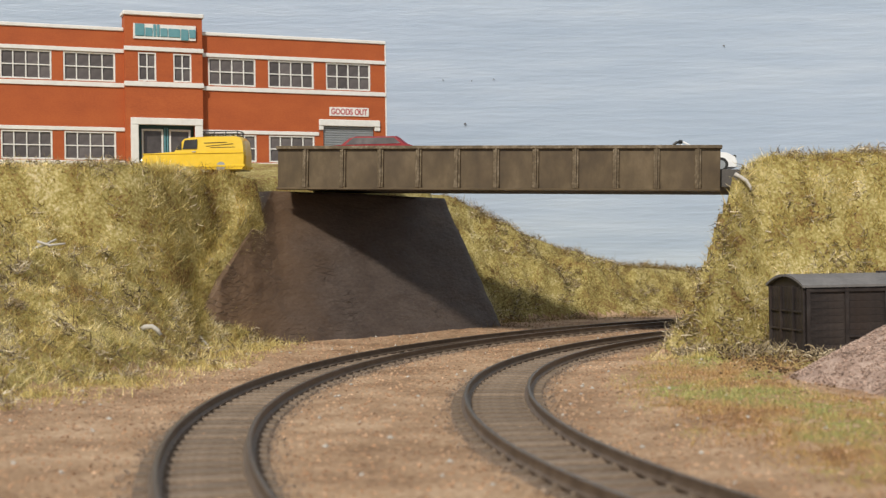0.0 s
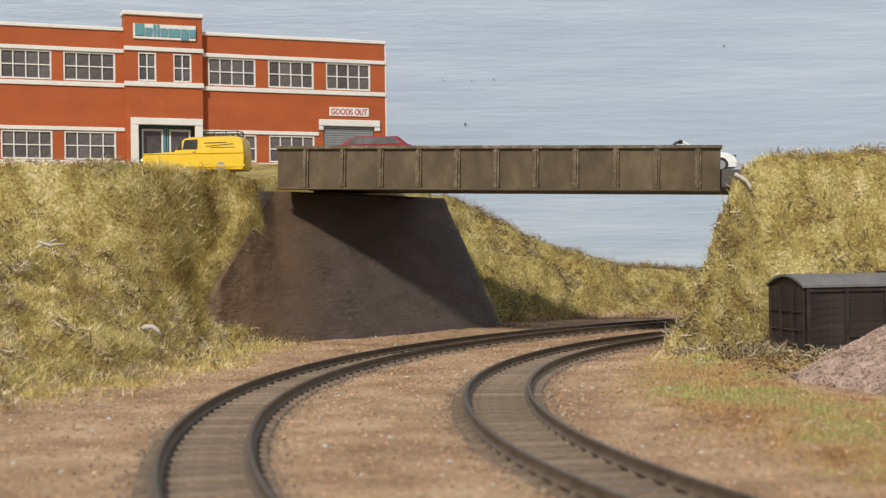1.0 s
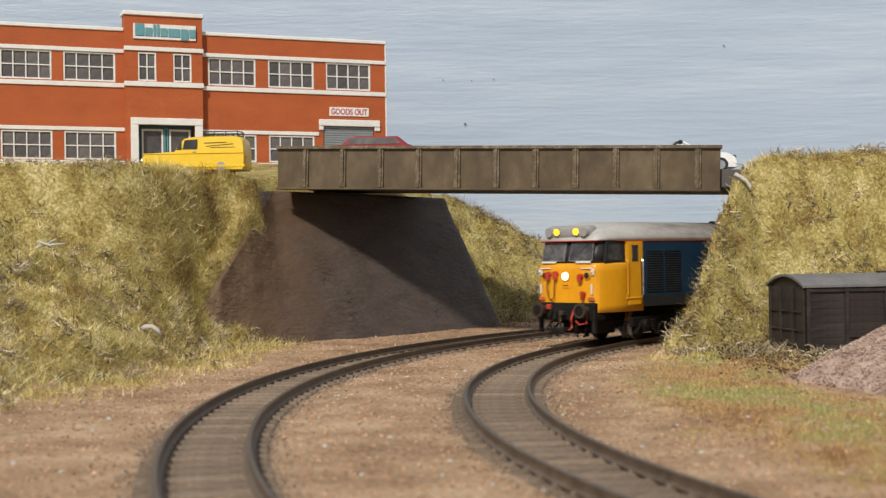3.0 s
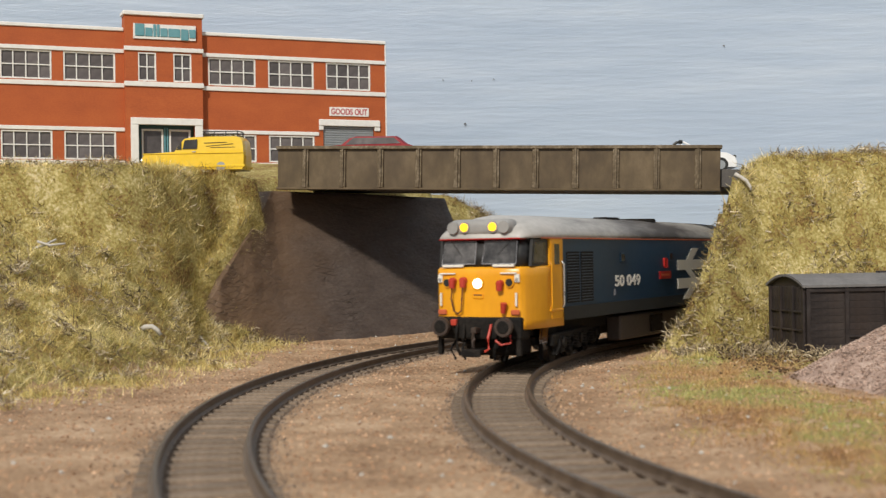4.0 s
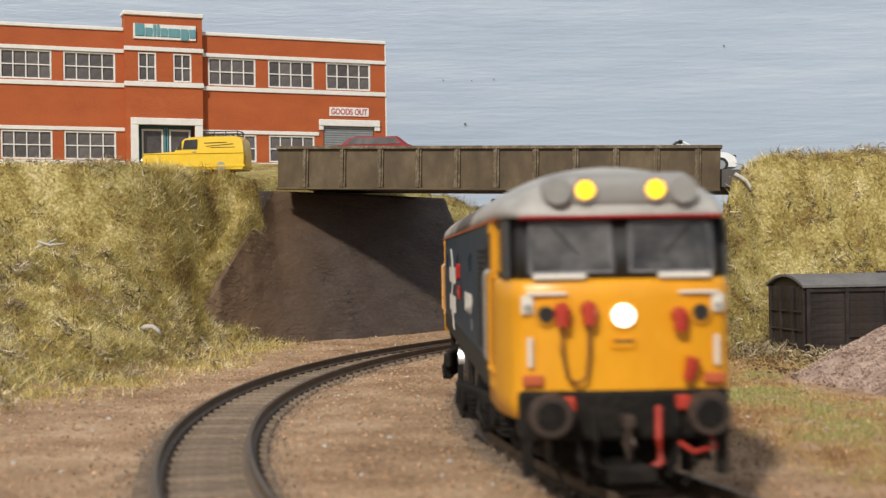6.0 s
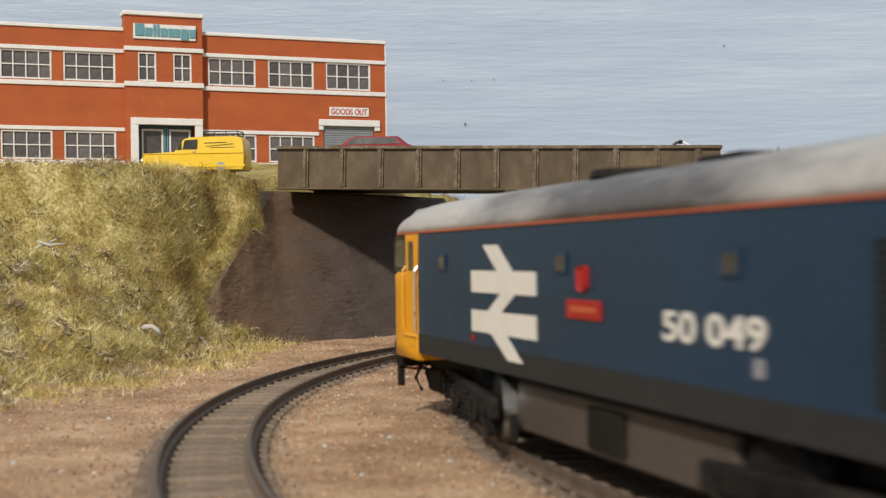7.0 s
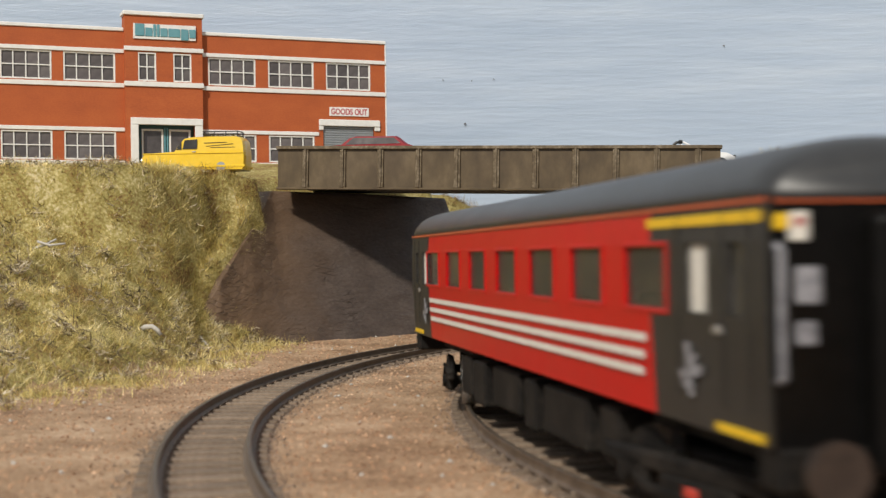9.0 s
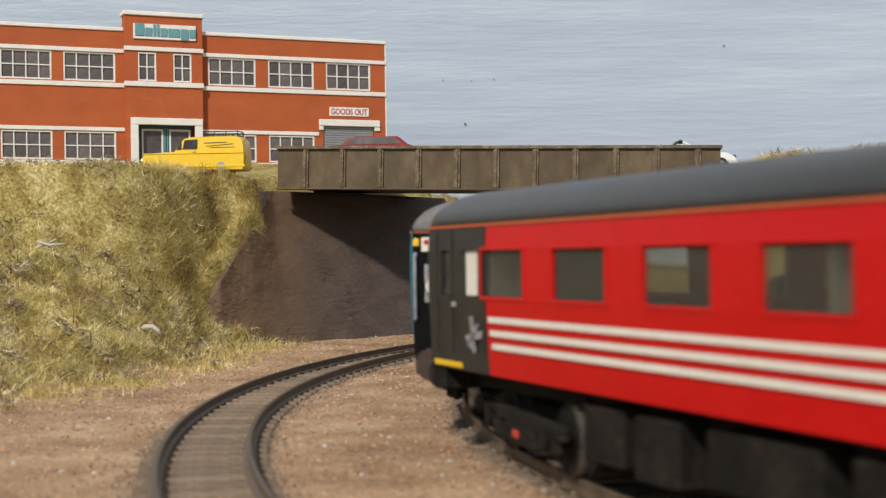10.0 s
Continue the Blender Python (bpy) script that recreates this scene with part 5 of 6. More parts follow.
        add_box(bm, 133.4, 137.2, -1.0, 1.0, 11.6, 13.6, 0.3)
        add_tube(bm, [(137, 0, 12), (137.4, 0.5, 9.5), (137.0, 0, 7.2), (136.6, -0.5, 9.5), (137, 0, 12)], 0.5, 8)
        part("coupling_hook", bm, M_BUFFER, cab)
        bm = bmesh.new()
        add_box(bm, 120, 139.5, -2.6, 2.6, 5.0, 6.4, 0.3)
        add_box(bm, 138.4, 139.4, -3.6, 3.6, 4.0, 6.6, 0.3)
        part("tension_lock_coupling", bm, M_UNDER, cab)
        bm = bmesh.new()
        add_box(bm, 112, 124, -10, 10, 3.5, 9.6, 0.8)
        for y in (-10, -6, 6, 10):
            add_tube(bm, [(124, y * 0.8, 8), (130, y, 9), (133.2, y * 1.05, 6), (132.4, y * 0.9, 2.6)], 0.5, 6)
        part("pipework", bm, M_UNDER, cab, "dark pipework under the buffer beam")
        bm = bmesh.new()
        add_tube(bm, [(134, 12, 12), (135.6, 13, 8.6), (136, 9.6, 8.0), (135.8, 7.6, 9.4)], 0.4, 8)
        part("heating_pipe", bm, M_REDHOSE, cab)
    bog = []
    for px in (77, -77):
        b, ws = loco_bogie(v)
        bog.append((b, px, ws))
    return v, bog


def coach_bogie(parent):
    b = part("bogie", box(-24, 24, -7, 7, 6.5, 9.5, 0.5), M_UNDER, parent, "four-wheeled coach bogie")
    for s in (-1, 1):
        bm = bmesh.new()
        y0, y1 = sorted((s * 11.6, s * 13.6))
        add_box(bm, -24, 24, y0, y1, 6.6, 9.4, 0.5)
        add_box(bm, -9, 9, y0 - 0.2, y1 + 0.8, 3.0, 7.2, 0.8)
        for x in (-17, 17):
            add_box(bm, x - 4, x + 4, y0, y1 + 0.3, 3.8, 8.6, 0.8)
            add_cyl(bm, (x, s * 14.2, 6.2), (0, 1, 0), 1.7, 1.5, 1.0, 12)
        add_tube(bm, [(-24, s * 13, 9), (-12, s * 13.4, 4.2), (12, s * 13.4, 4.2), (24, s * 13, 9)], 0.8, 6)
        part("side_frame", bm, M_UNDER, b)
        part("brake_cylinder", side_box(-1.6, 1.6, s, 13.7, 0.6, 4.4, 6.0, 0.3), M_REDHOSE, b)
    return b, [wheelset(b, x, 6.2) for x in (-17, 17)]


def build_coach(name, label, m_main, m_end, m_roof, stripes, group="train coaches"):
    v = thing(name, label, "railway coach", at(0, 0, 0), group=group)
    pitch = [-86.2 + 27.83 * i for i in range(7)]
    holes = [(c - 8.6, c + 8.6, 29.8, 38.4) for c in pitch]
    doors = [(-113.5, -109.5, 29.8, 38.4), (-103, -96.4, 29.8, 38.4), (96.4, 103, 29.8, 38.4), (109.5, 113.5, 29.8, 38.4)]
    for s in (-1, 1):
        def plane(bm):
            for q in bm.verts:
                drop = max(0, (24 - q.co.z) / 10)
                q.co.y = s * (17.1 - 1.0 * drop ** 2 + q.co.y - 0.35 * max(0, (q.co.z - 38) / 5))
            bmesh.ops.recalc_face_normals(bm, faces=bm.faces[:])
            return bm
        part("side_wall", plane(wall_with_holes(-93, 83, 15.5, 43, [h if h[1] < 83 else (h[0], 83, h[2], h[3]) for h in holes if h[0] > -93] + [(-93, holes[0][1], 29.8, 38.4)], -0.8, 0)), m_main, v)
        for e in (-1, 1):
            hh = [d for d in doors if d[0] * e > 0] + ([(83, holes[6][1], 29.8, 38.4)] if e > 0 else [(holes[0][0], -93, 29.8, 38.4)])
            x0, x1 = (83, 120) if e > 0 else (-120, -93)
            part("vestibule_side", plane(wall_with_holes(x0, x1, 15.5, 43, hh, -0.8, 0)), m_end, v, "dark grey coach end bodyside")
            part("gutter_end", side_box(min(x0, x1), max(x0, x1), s, 16.8, 0.3, 42.7, 43.2), M_ORANGE, v)
            part("step_line", side_box(min(e * 105, e * 118), max(e * 105, e * 118), s, 16.5, 0.3, 16.0, 17.0), M_YELLOWLINE, v, "yellow door step edge")
            part("door_handle", side_box(e * 107 - 0.9, e * 107 + 0.9, s, 17.15, 0.3, 27.6, 28.6, 0.1), M_CHROME, v)
            part("door_blank", side_box(min(e * 96.6, e * 102.8), max(e * 96.6, e * 102.8), s, 16.2, 0.3, 29.9, 38.3), M_LOGOWHITE if s < 0 else M_CABGLASS, v, "frosted white lavatory window" if s < 0 else "dark corridor window")
            part("door_pane", side_box(min(e * 109.6, e * 113.4), max(e * 109.6, e * 113.4), s, 16.2, 0.3, 29.9, 38.3), M_CABGLASS, v)
            bm = bmesh.new()
            for x in (93.5, 108, 115.5):
                add_box(bm, e * x - 0.12, e * x + 0.12, *sorted((s * 17.05, s * 17.18)), 19, 42)
            part("door_seams", bm, M_BLACK, v)
            if stripes:
                bm = bmesh.new()
                for q in ([(-2, 26), (-0.6, 26), (0.4, 19.4), (-0.6, 19.2)], [(-4, 22.4), (3.6, 23.6), (3.2, 22.2), (-3.4, 21.2)], [(0.6, 24.6), (2.2, 24.9), (-1.6, 20.0), (-2.8, 20.6)]):
                    bb = prism([(e * 98 + a, z) for a, z in q], *sorted((s * 17.12, s * 17.24)))
                    me = bpy.data.meshes.new("stroke")
                    bb.to_mesh(me)
                    bb.free()
                    bm.from_mesh(me)
                    bpy.data.meshes.remove(me)
                part("emblem", bm, M_GREYPATCH, v, "pale scribble emblem")
        part("gutter", side_box(-93, 83, s, 16.8, 0.3, 42.7, 43.2), M_ORANGE, v, "thin orange gutter line")
        if stripes:
            for z in (25.7, 23.3, 20.95):
                part("stripe", side_box(-92 + (25.7 - z) * 0.3, 81 - (25.7 - z) * 0.3, s, 17.06 - (0.10 if z < 22 else 0.0), 0.1, z - 0.55, z + 0.55), M_LOGOWHITE, v, "white waist stripe")
            part("first_class_line", side_box(82, 119, s, 17.0, 0.14, 40.6, 41.9), M_YELLOWLINE, v, "yellow cantrail line")
        for c in pitch:
            fr = bmesh.new()
            for q in ((c - 9.0, c + 9.0, 38.2, 38.8), (c - 9.0, c + 9.0, 29.2, 29.9), (c - 9.0, c - 8.4, 29.9, 38.2), (c + 8.4, c + 9.0, 29.9, 38.2)):
                add_box(fr, q[0], q[1], *sorted((s * 17.0, s * 17.3)), q[2], q[3], 0.1)
            w = part("window_frame", fr, m_main, v)
            g = part("window_glass", side_box(c - 8.5, c + 8.5, s, 16.4, 0.25, 29.8, 38.4), M_WINDOW, w)
    bm = bmesh.new()
    secs = []
    for x, h, r in ((-121, 15.8, 4.6), (-119.5, 16.6, 6.4), (-115, 17.1, 7.4), (115, 17.1, 7.4), (119.5, 16.6, 6.4), (121, 15.8, 4.6)):
        secs.append(roof_ring(x, h, r))
    add_loft(bm, secs)
    bmesh.ops.recalc_face_normals(bm, faces=bm.faces[:])
    roof = part("roof", bm, m_roof, v, smooth=True)
    for x in range(-88, 89, 44):
        part("roof_vent", box(x - 2.4, x + 2.4, -2, 2, 49.9, 51.0, 0.5), m_roof, roof)
    part("floor", box(-119, 119, -15.6, 15.6, 15.6, 17.2), M_INSIDE, v)
    part("ceiling_lining", box(-118, 118, -16.0, 16.0, 41.6, 42.6), M_INSIDE, v)
    for x in (-93, 93, 0.2):
        part("partition", box(x - 0.5, x + 0.5, -15.7, 15.7, 17.3, 41.5), M_INSIDE, v)
    bm = bmesh.new()
    add_box(bm, -3, 3, -4.2, -3.2, 0, 12.5, 0.4)
    add_box(bm, -3, 3, -3.2, 3.2, 0, 5.5, 0.6)
    add_box(bm, -3, 3, 3.2, 4.2, 0, 12.5, 0.4)
    me = mesh_of("seat", bm, M_SEAT)
    for c in pitch:
        for y in (-11, 11):
            o = new("seat", me)
            o.parent = v
            o.matrix_basis = at(c + (4 if y > 0 else -4), y, 17.3, 0, 0, 90)
    for e in (-1, 1):
        end = part("end_wall", box(min(e * 119.2, e * 120.4), max(e * 119.2, e * 120.4), -16.4, 16.4, 15.5, 43.2), M_DEEP, v, "black coach end with grey notices")
        part("gangway", box(min(e * 120.4, e * 124.6), max(e * 120.4, e * 124.6), -6.2, 6.2, 12.5, 41.5, 1.2, 2), M_DEEP, end, "black corridor connection")
        part("gangway_door", box(min(e * 124.6, e * 125), max(e * 124.6, e * 125), -4.6, 4.6, 14.5, 39.5, 0.1), M_DEEP, end)
        part("end_rim", box(min(e * 120.4, e * 120.8), max(e * 120.4, e * 120.8), -16.0, 16.0, 42.6, 43.2), M_ORANGE, end)
        for s in (-1, 1):
            a, b = min(e * 120.4, e * 120.7), max(e * 120.4, e * 120.7)
            part("notice", box(a, b, *sorted((s * 12.2, s * 14.4)), 38.4, 41.6, 0.1), M_LOGOWHITE, end, "white notice with a red mark")
            part("notice_mark", box(a - 0.05, b + 0.05, *sorted((s * 12.8, s * 13.8)), 40.0, 41.0), M_PLATERED, end)
            part("notice", box(a, b, *sorted((s * 10.8, s * 13.8)), 31.5, 35.6, 0.1), M_GREYPATCH, end)
            part("notice", box(a, b, *sorted((s * 11.4, s * 13.8)), 27.0, 29.6, 0.1), M_GREYPATCH, end)
            bm = bmesh.new()
            add_tube(bm, [(e * 120.4, s * 15.8, 23), (e * 121.4, s * 15.8, 23.4), (e * 121.4, s * 15.8, 37.4), (e * 120.4, s * 15.8, 38)], 0.4, 8)
            part("handrail", bm, M_GREYPATCH, end)
            part("end_lamp", box(min(e * 120.2, e * 121.4), max(e * 120.2, e * 121.4), *sorted((s * 14.8, s * 16.2)), 39.6, 41.4, 0.2), M_YELLOWLINE, end)
            part("buffer", cyl((e * 123, s * 11.6, 13.6), (1, 0, 0), 1.5, 1.5, 5, 14), M_BUFFER, end)
            part("buffer_head", cyl((e * 125.6, s * 11.6, 13.6), (1, 0, 0), 3.6, 3.6, 0.9, 20), M_BUFFER, end)
        part("headstock", box(min(e * 115, e * 121), max(e * 115, e * 121), -16, 16, 10.8, 15.8, 0.5), M_UNDER, end)
        part("coupling", box(min(e * 107, e * 127), max(e * 107, e * 127), -2.4, 2.4, 5.0, 6.4, 0.3), M_BLACK, end)
        if not stripes and e > 0:
            lettering("coach_letter", "C1", 5.2, 3.4, M_LOGOWHITE, end, at(120.9, -11.0, 30.6, 0, 0, 90))
    part("underframe", box(-117, 117, -9, 9, 11.6, 15.6), M_UNDER, v)
    for x0, x1, z0, y in ((-62, -50, 4.0, 14.6), (-46, -34, 3.2, 15.0), (-28, -4, 4.6, 14.4), (2, 10, 3.4, 14.8), (16, 44, 4.2, 14.6), (50, 60, 5, 14.4)):
        for s in (-1, 1):
            part("equipment_box", side_box(x0, x1, s, 8.8, y - 8.8, z0, 13.2, 0.5), M_UNDER, v)
    bog = []
    for px in (86, -86):
        b, ws = coach_bogie(v)
        bog.append((b, px, ws))
    return v, bog


TRAIN = []
for made, back, pivot in ((build_loco(), 0.0, 86), (build_coach("passenger_coach", "red and dark grey passenger coach with white stripes", M_REDCOACH, M_COACHDARK, M_COACHROOF, True), 275.3, 86), (build_coach("passenger_coach", "teal passenger coach with a grey roof and black end", M_TEALCOACH, M_TEALCOACH, M_WAGONROOF, False), 536.0, 86)):
    TRAIN.append((made[0], back, pivot, made[1]))
# ---- grass, twigs and scatter ----
M_TWIG = turf_material("dry_twig", [(0.055, 0.036, 0.018), (0.13, 0.095, 0.05), (0.24, 0.18, 0.105), (0.40, 0.33, 0.22), (0.58, 0.51, 0.39)], rough=0.9, spread=0.5, mixed=0.7)
M_PALE = material("bleached_wood", [(0.40, 0.37, 0.33), (0.55, 0.52, 0.48)], 0.7, 200, 900, bump=0.3)


def grid_sample(xs, ys):
    i = np.clip(np.searchsorted(gx, xs) - 1, 0, len(gx) - 2)
    j = np.clip(np.searchsorted(gy, ys) - 1, 0, len(gy) - 2)
    u, w = (xs - gx[i]) / (gx[i + 1] - gx[i]), (ys - gy[j]) / (gy[j + 1] - gy[j])
    return (GZ[j, i] * (1 - u) + GZ[j, i + 1] * u) * (1 - w) + (GZ[j + 1, i] * (1 - u) + GZ[j + 1, i + 1] * u) * w


def inside_factory(x, y, margin):
    a = radians(22.43)
    lx = (x + 256) * math.cos(a) + (y - 760) * math.sin(a)
    ly = -(x + 256) * math.sin(a) + (y - 760) * math.cos(a)
    return (lx > -46 - margin) & (lx < 238 + margin) & (ly > -8 - margin) & (ly < 52)


def free_of_things(x, y):
    """Where grass may grow: off the track bed, the road, the abutment, the buildings and the heap."""
    right, left = line_distance(RIGHT, x, y, -640, 460), line_distance(LEFT, x, y, -640, 460)
    ok = (abs(right) > 25) & (abs(left) > 25)
    a = radians(9)
    wx, wy = (x - 134) * math.cos(a) + (y - 487) * math.sin(a), -(x - 134) * math.sin(a) + (y - 487) * math.cos(a)
    ok &= ~((wx > -1.5) & (wx < 86) & (wy > -1.5) & (wy < 33))
    ok &= np.hypot(x - 182, y - 388) > 80
    d = BB - BA
    ln = d.length
    u = ((x - BA.x) * d.x + (y - BA.y) * d.y) / ln
    w = (-(x - BA.x) * d.y + (y - BA.y) * d.x) / ln
    ok &= ~((u > -70) & (u < ln - 2) & (w > 6) & (w < 84) & (grid_sample(x, y) > 60))
    ok &= ~((u > -2) & (u < ln + 2) & (w > -3) & (w < 90) & (grid_sample(x, y) > 50))
    ok &= ~inside_factory(x, y, 1.0)
    return ok, right, left


def turf_cover(x, y):
    """How thickly grass grows at a place, 0 to 1."""
    z = grid_sample(x, y)
    ok, right, left = free_of_things(x, y)
    bank = np.clip((z - GROUND - 1.5) / 7, 0, 1) * np.clip(0.60 + waves(x, y, 12, 23) * 1.6, 0.08, 1)
    patch = np.clip(waves(x, y, 34, 21) * 1.8 + waves(x, y, 90, 22) * 1.2 + 0.25, 0, 1)
    verge = np.clip((right - 30) / 26, 0, 1) * np.clip((560 - y) / 60, 0, 1) * (0.62 + 0.38 * patch)
    d, _, _, _ = foot_distance(x, y)
    verge2 = np.clip((d + 34) / 30, 0, 1) * (0.12 + 0.6 * patch)
    between = np.where((right < 0) & (left > 0), 0.0, 1.0)
    corner = np.exp(-((x + 100) ** 2 + (y - 572) ** 2) / 400.0)
    return np.maximum(np.maximum(bank, corner), np.maximum(verge, verge2) * between) * ok, z


def lay_turf():
    """The verges' soil shows green and brown, darkened for shade, under the grass."""
    me = bpy.data.objects["ground"].data
    cx, cy = (gx[:-1] + gx[1:]) / 2, (gy[:-1] + gy[1:]) / 2
    X, Y = np.meshgrid(cx, cy)
    c, z = turf_cover(X.ravel(), Y.ravel())
    idx = np.zeros(len(me.polygons), np.int32)
    me.polygons.foreach_get("material_index", idx)
    soft = c + np.random.RandomState(9).uniform(-0.25, 0.25, len(c))
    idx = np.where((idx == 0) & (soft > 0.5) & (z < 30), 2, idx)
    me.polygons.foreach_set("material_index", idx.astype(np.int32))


lay_turf()


def scatter(count, area, seed, cover=turf_cover):
    r = np.random.RandomState(seed)
    x, y = r.uniform(area[0], area[1], count), r.uniform(area[2], area[3], count)
    c, z = cover(x, y)
    keep = r.uniform(0, 1, count) < c
    return x[keep], y[keep], z[keep], r


def build_grass(name, label, areas, seed, mat=M_GRASS):
    vs, fs, base = [], [], 0
    for k, (count, area, lo, hi) in enumerate(areas):
        x, y, z, r = scatter(count, area, seed + k)
        n = len(x)
        e = 1.5
        nx, ny = -(grid_sample(x + e, y) - grid_sample(x - e, y)) / (2 * e), -(grid_sample(x, y + e) - grid_sample(x, y - e)) / (2 * e)
        up = np.stack([nx * 0.5, ny * 0.5, np.ones(n) * 0.8], 1)
        up /= np.linalg.norm(up, axis=1)[:, None]
        clump = np.stack([waves(x, y, 9, 31), waves(x, y, 9, 32), waves(x, y, 9, 33) * 0.4], 1) * 0.8
        dirv = up + clump + r.normal(0, 0.8, (n, 3))
        dirv[:, 2] = np.abs(dirv[:, 2]) * 0.8 + 0.05
        dirv /= np.linalg.norm(dirv, axis=1)[:, None]
        ln = np.where(r.uniform(0, 1, n) < 0.07, hi * 1.5, r.uniform(lo, hi, n)) * (0.7 + 0.5 * np.clip(waves(x, y, 22, 34) + 0.5, 0, 1))
        a = r.uniform(0, 6.28, n)
        sd = np.stack([np.cos(a), np.sin(a) * 0.4, np.zeros(n)], 1)
        w = r.uniform(0.07, 0.19, n)[:, None]
        p = np.stack([x, y, z - 0.3], 1)
        tip = p + (dirv + np.stack([r.normal(0, 0.2, n), r.normal(0, 0.2, n), -np.abs(r.normal(0, 0.2, n))], 1)) * ln[:, None]
        v = np.stack([p - sd * w, p + sd * w, tip], 1)
        vs.append(v.reshape(-1, 3))
        i = base + np.arange(n)[:, None] * 3
        fs.append(i + np.array([[0, 1, 2]]))
        base += n * 3
    v, f = np.concatenate(vs) * K, np.concatenate(fs)
    me = bpy.data.meshes.new(name)
    me.vertices.add(len(v))
    me.vertices.foreach_set("co", v.ravel())
    me.loops.add(len(f) * 3)
    me.loops.foreach_set("vertex_index", f.ravel().astype(np.int32))
    me.polygons.add(len(f))
    me.polygons.foreach_set("loop_start", np.arange(0, len(f) * 3, 3, dtype=np.int32))
    me.update(calc_edges=True)
    me.materials.append(mat)
    return tagged(new(name, me), label, "grass", kind="stuff")


build_grass("bank_grass", "dry straw and green static grass fibres on the left bank", [(430000, (-300, -60, 350, 670), 1.6, 5.2), (26000, (-170, -84, 592, 632), 2.6, 4.6), (9000, (-130, -76, 552, 606), 3.0, 7.5), (16000, (-112, -76, 558, 636), 2.0, 5.0)], 100)
build_grass("bank_grass", "dry straw and green static grass fibres on the right bank", [(250000, (70, 270, 490, 660), 1.6, 5.0)], 110)
build_grass("bank_grass", "olive grass fibres, coloured dark for shade, on the cutting beyond the bridge", [(170000, (0, 300, 710, 940), 2.0, 6.0)], 120, M_SHADEFARGRASS)
build_grass("verge_grass", "patchy green and straw grass on the verges", [(190000, (40, 230, 200, 520), 1.0, 2.8), (150000, (-220, -60, 250, 600), 1.0, 2.6)], 130, M_VERGE)


def build_twigs(name, label, clusters, area, seed, spread=3.4, cover=turf_cover):
    x, y, z, r = scatter(clusters * 6, area, seed, cover)
    bm_v, bm_f = [], []
    for cx, cy in list(zip(x, y))[:clusters]:
        size = r.uniform(0.6, 1.6)
        for _ in range(int(r.randint(8, 26) * size)):
            px, py = cx + r.normal(0, spread * 0.5 * size), cy + r.normal(0, spread * 0.5 * size)
            p = Vector((px, py, height_at(px, py) + r.uniform(0.8, 3.2)))
            d = Vector((r.normal(0, 1), r.normal(0, 1), r.normal(0.25, 0.6))).normalized()
            ln, w = r.uniform(1.6, 5.5), r.uniform(0.10, 0.30)
            pts = []
            for k in range(4):
                pts.append(p.copy())
                p = p + d * (ln / 3)
                d = (d + Vector((r.normal(0, 0.5), r.normal(0, 0.5), r.normal(0, 0.4)))).normalized()
            b = len(bm_v)
            for k, q in enumerate(pts):
                ww = w * (1 - 0.22 * k)
                for a in (0, 2.09, 4.19):
                    bm_v.append((q.x + ww * math.cos(a), q.y + ww * 0.6 * math.sin(a), q.z + ww * math.sin(a)))
            for k in range(3):
                for a in range(3):
                    i0, i1 = b + k * 3 + a, b + k * 3 + (a + 1) % 3
                    bm_f.append((i0, i1, i1 + 3, i0 + 3))
    me = bpy.data.meshes.new(name)
    me.from_pydata((np.array(bm_v) * K).tolist(), [], bm_f)
    me.materials.append(M_TWIG)
    return tagged(new(name, me), label, "twigs", kind="stuff")


build_twigs("dry_twigs", "tangled grey dry twigs among the grass of the left bank", 430, (-300, -70, 340, 640), 200)
build_twigs("dry_twigs", "tangled grey dry twigs among the grass of the right bank", 430, (80, 320, 490, 640), 210)
build_twigs("dry_twigs", "small dark twigs on the cutting beyond the bridge", 210, (10, 320, 740, 940), 220, 4.0)
build_twigs("dry_twigs", "brown twigs and litter on the verges", 14, (-240, -60, 300, 560), 230, 3.0)
build_twigs("dry_twigs", "dark twigs and leaf litter round the old van body", 26, (98, 146, 462, 515), 240, 5.0)


def earth_cover(x, y):
    ok, right, left = free_of_things(x, y)
    z = grid_sample(x, y)
    return np.where((z < 6) & (np.minimum(abs(right), abs(left)) > 15.5), 0.9, np.where(z < 6, 0.12, 0)), z


M_CRUMB = material("earth_crumb", [(0.17, 0.085, 0.045), (0.38, 0.23, 0.135), (0.60, 0.42, 0.29)], 0.95, 200, 1500, bump=0.4, per="island", spread=0.45)
xs_, ys_, zs_, rr_ = scatter(48000, (-170, 190, 190, 760), 300, earth_cover)
tagged(stones("earth_crumbs", np.stack([xs_, ys_, zs_ + 0.05], 1), rr_.uniform(0.2, 0.75, len(xs_)) ** 1.3, M_CRUMB, rr_), "loose brown earth crumbs between the tracks", "earth")
xs_, ys_, zs_, rr_ = scatter(420, (-150, 170, 220, 700), 310, earth_cover)
tagged(stones("pale_chips", np.stack([xs_, ys_, zs_ + 0.2], 1), rr_.uniform(0.4, 0.9, len(xs_)), M_PALE, rr_), "scattered pale stone chips on the earth", "stones")


def litter_cover(x, y):
    ok, right, left = free_of_things(x, y)
    near = np.exp(-(((x - 122) / 16) ** 2 + ((y - 476) / 22) ** 2)) + 0.6 * np.exp(-(((x - 112) / 12) ** 2 + ((y - 425) / 26) ** 2)) + 0.5 * np.exp(-(((x + 88) / 14) ** 2 + ((y - 588) / 14) ** 2))
    return near * (right > 26) + near * (left < -26), grid_sample(x, y)


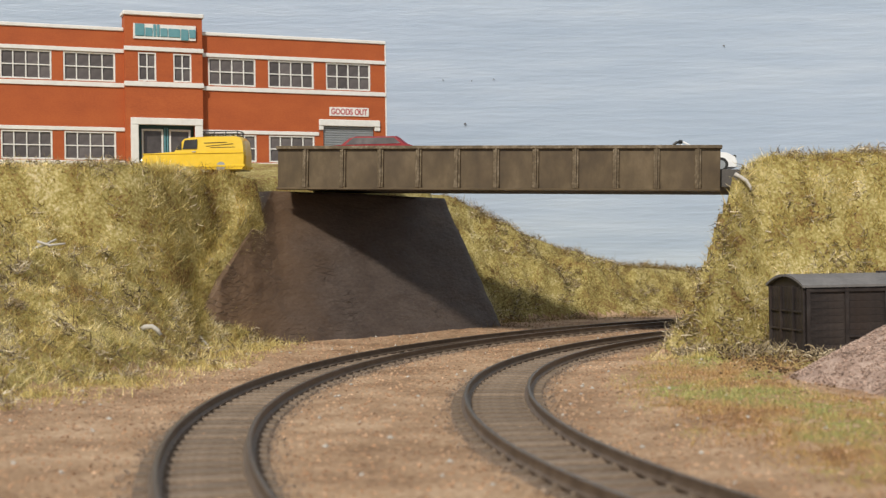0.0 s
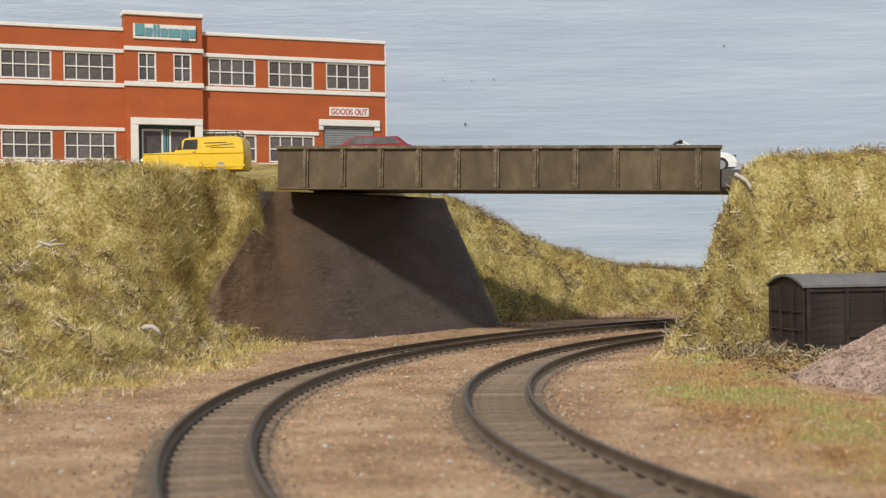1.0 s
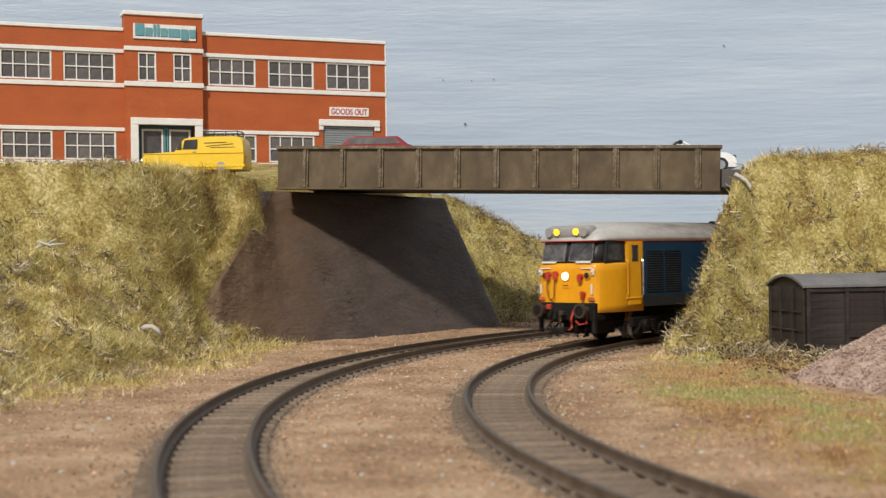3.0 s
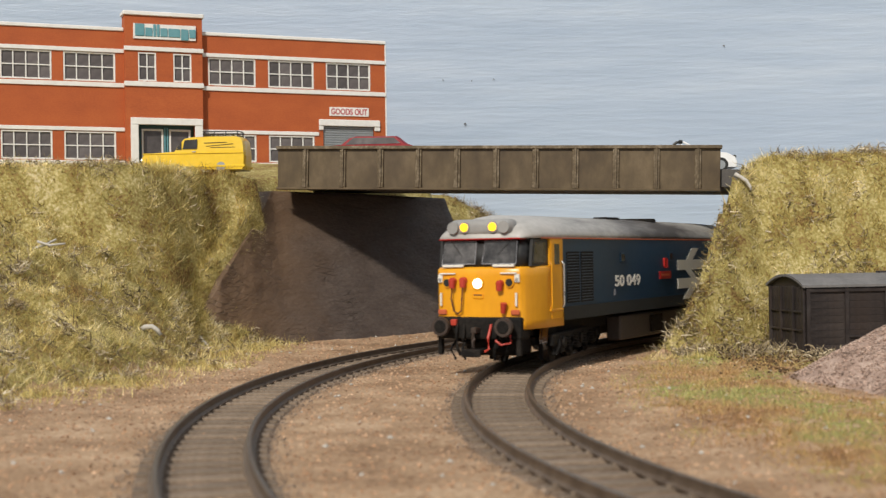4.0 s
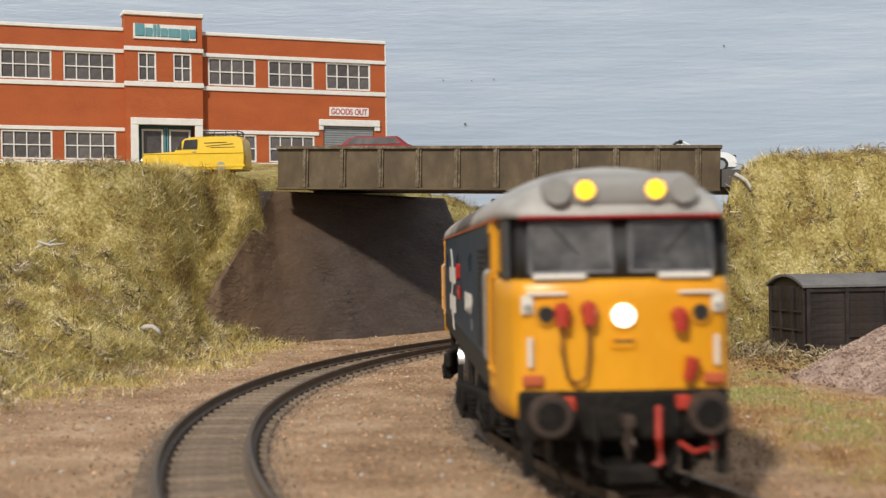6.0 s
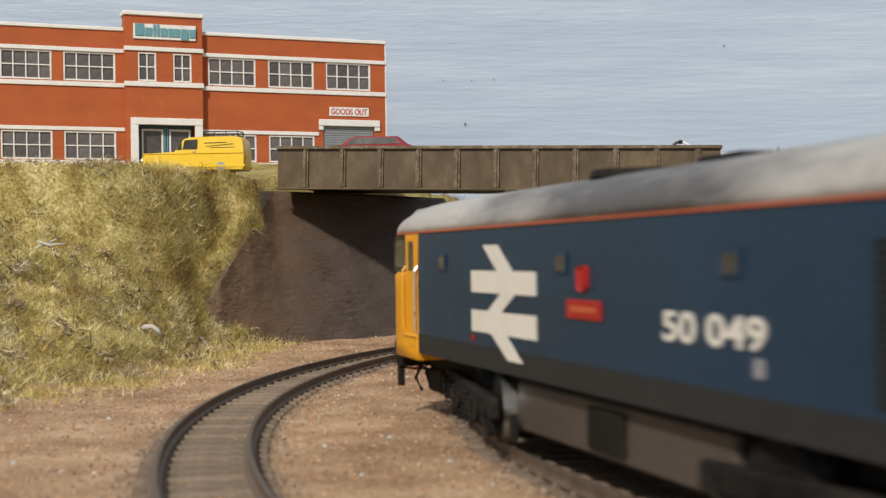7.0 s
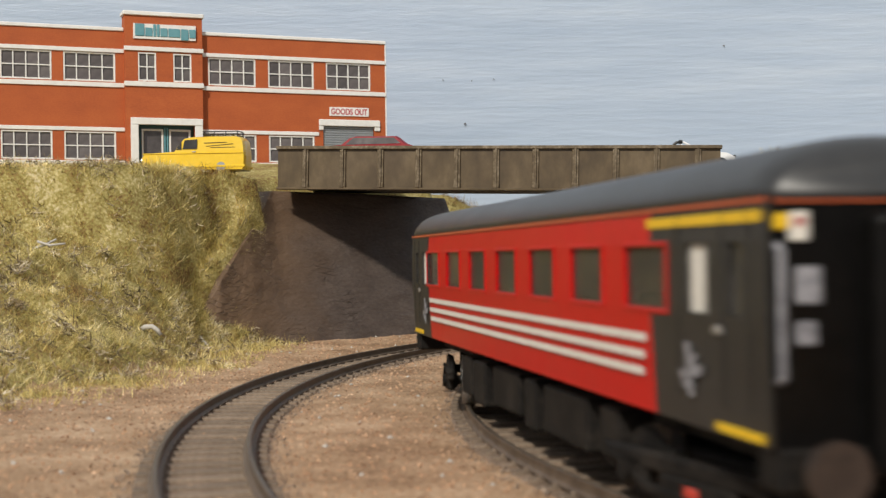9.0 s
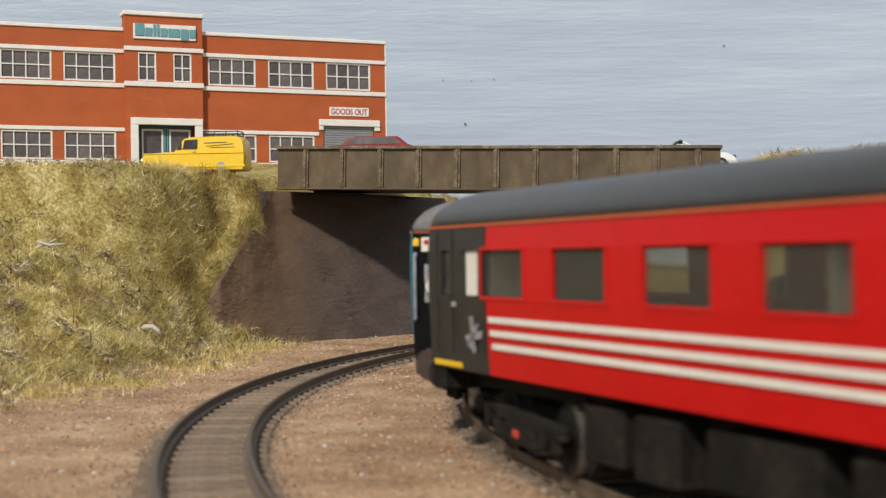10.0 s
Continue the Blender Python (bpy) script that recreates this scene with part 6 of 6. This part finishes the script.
M_LITTER = material("leaf_litter", [(0.045, 0.026, 0.013), (0.11, 0.062, 0.028), (0.24, 0.14, 0.065)], 0.9, 200, 1500, bump=0.3, per="island", spread=0.5)
xs_, ys_, zs_, rr_ = scatter(26000, (-110, 170, 380, 620), 320, litter_cover)
tagged(stones("leaf_litter", np.stack([xs_, ys_, zs_ + rr_.uniform(0.1, 1.6, len(xs_))], 1), rr_.uniform(0.25, 0.8, len(xs_)), M_LITTER, rr_), "dark brown crumbled leaf litter at the bank's foot", "leaf litter")


# grey ballast along the sleepers' ends and between them
M_TRACKSTONE = material("track_ballast", [(0.14, 0.10, 0.075), (0.25, 0.19, 0.145), (0.38, 0.30, 0.235)], 0.9, 200, 1500, bump=0.4, per="island", spread=0.4)
rb = np.random.RandomState(17)
for line in (RIGHT, LEFT):
    c, rad = [], []
    for _ in range(4200):
        s = rb.uniform(-330, 430)
        off = rb.choice((-1, 1)) * (12.2 + abs(rb.normal(0, 2.2))) if rb.uniform() < 0.7 else rb.uniform(-12, 12)
        if abs(abs(off) - 8.75) < 1.6:
            continue
        x, y = off_line(line, s, off)
        c.append((x, y, -3.25 if abs(off) < 12 else -3.0 + rb.uniform(-0.2, 0.35)))
        rad.append(rb.uniform(0.2, 0.5))
    tagged(stones("track_ballast", c, rad, M_TRACKSTONE, rb), "grey brown ballast stones along the sleepers", "ballast")


def build_branch(x, y, pts, rad, label):
    """A bleached bit of root lying on the bank."""
    bm = bmesh.new()
    add_tube(bm, pts, [rad * (0.6 + 0.5 * math.sin(1.2 + 1.6 * i / (len(pts) - 1))) for i in range(len(pts))], 7)
    ob = part("bleached_root", bm, M_PALE, None, label, at(x, y, height_at(x, y) + 2.2), smooth=True)
    tagged(ob, category="root", group="bleached roots")


for bx, by, pts, rad, lab in (
    (-112, 500, [(-4, 0, 0.4), (-2, -0.6, 2.0), (1, -0.8, 2.2), (3, -0.6, 0.8), (4.2, -0.4, -1.2)], 0.95, "curled bleached root on the grassy bank"),
    (-104, 566, [(-1.5, 0, 3.4), (0, -1, 1.6), (1.4, -1, 0.4), (2.6, -1.4, -0.4)], 0.8, "short pale root beside the abutment"),
    (-158, 520, [(-7, 0, -1), (-3, -1, 1.0), (1, -1, 2.4), (5, 0, 4.4)], 0.55, "thin forked pale root lying on the bank"),
    (-155, 519, [(-5, -1, 3.6), (0, -1.6, 2.0), (6, -1, 2.6)], 0.5, "thin straight pale root lying on the bank"),
    (127, 556, [(-3, 0, 3), (-1, -0.6, 1.8), (1.6, -1, 0), (3.2, -1, -2.6), (3.6, -1.4, -4)], 0.8, "bleached root hanging below the bridge end"),
):
    build_branch(bx, by, pts, rad, lab)


def bank_cover(x, y):
    c, z = turf_cover(x, y)
    return c * np.clip(0.35 + waves(x, y, 18, 41) * 1.6, 0.03, 1), z


M_CLUMP = turf_material("foliage_clump", [(0.06, 0.042, 0.018), (0.13, 0.082, 0.03), (0.13, 0.12, 0.035), (0.24, 0.18, 0.06), (0.34, 0.29, 0.13)], patch=60.0, spread=0.5)
for seed, area, count in ((400, (-290, -70, 350, 650), 26000), (410, (80, 270, 490, 650), 20000), (420, (10, 300, 720, 930), 14000)):
    xs_, ys_, zs_, rr_ = scatter(count, area, seed, bank_cover)
    lift = rr_.uniform(0.2, 2.2, len(xs_))
    tagged(stones("foliage_clumps", np.stack([xs_, ys_, zs_ + lift], 1), rr_.uniform(0.12, 0.48, len(xs_)), M_CLUMP, rr_), "crumbled brown and olive foliage clumps on the bank", "foliage")
# ---- the train's motion ----
def train_way(t):
    """How far the locomotive's middle has come along the track at t seconds."""
    d = t - 5.0
    return 13.92 + 119.51 * d - 1.088 * d * d


def ride(s, pivot):
    x1, y1, _ = on_line(RIGHT, s + pivot)
    x0, y0, _ = on_line(RIGHT, s - pivot)
    return (x0 + x1) / 2, (y0 + y1) / 2, math.degrees(math.atan2(y1 - y0, x1 - x0))


def motions():
    times = [i * 0.2 for i in range(51)]
    fine = [i / 15 for i in range(151)]
    for v, back, pivot, bogies in TRAIN:
        walk(v, [(t, at(*ride(train_way(t) - back, pivot)[:2], 0, 0, 0, ride(train_way(t) - back, pivot)[2])) for t in times])
        for b, px, wheels in bogies:
            rows = []
            for t in times:
                s = train_way(t) - back
                x, y, ph = on_line(RIGHT, s + px)
                vx, vy, deg = ride(s, pivot)
                c, sn = math.cos(radians(deg)), math.sin(radians(deg))
                lx, ly = (x - vx) * c + (y - vy) * sn, (y - vy) * c - (x - vx) * sn
                rows.append((t, at(lx, ly, 0, 0, 0, (math.degrees(ph) - 90 - deg + 540) % 360 - 180)))
            walk(b, rows)
            for w, wx, r in wheels:
                walk(w, [(t, at(wx, 0, r, 0, math.degrees(train_way(t) / r) % 360, 0)) for t in fine])


motions()
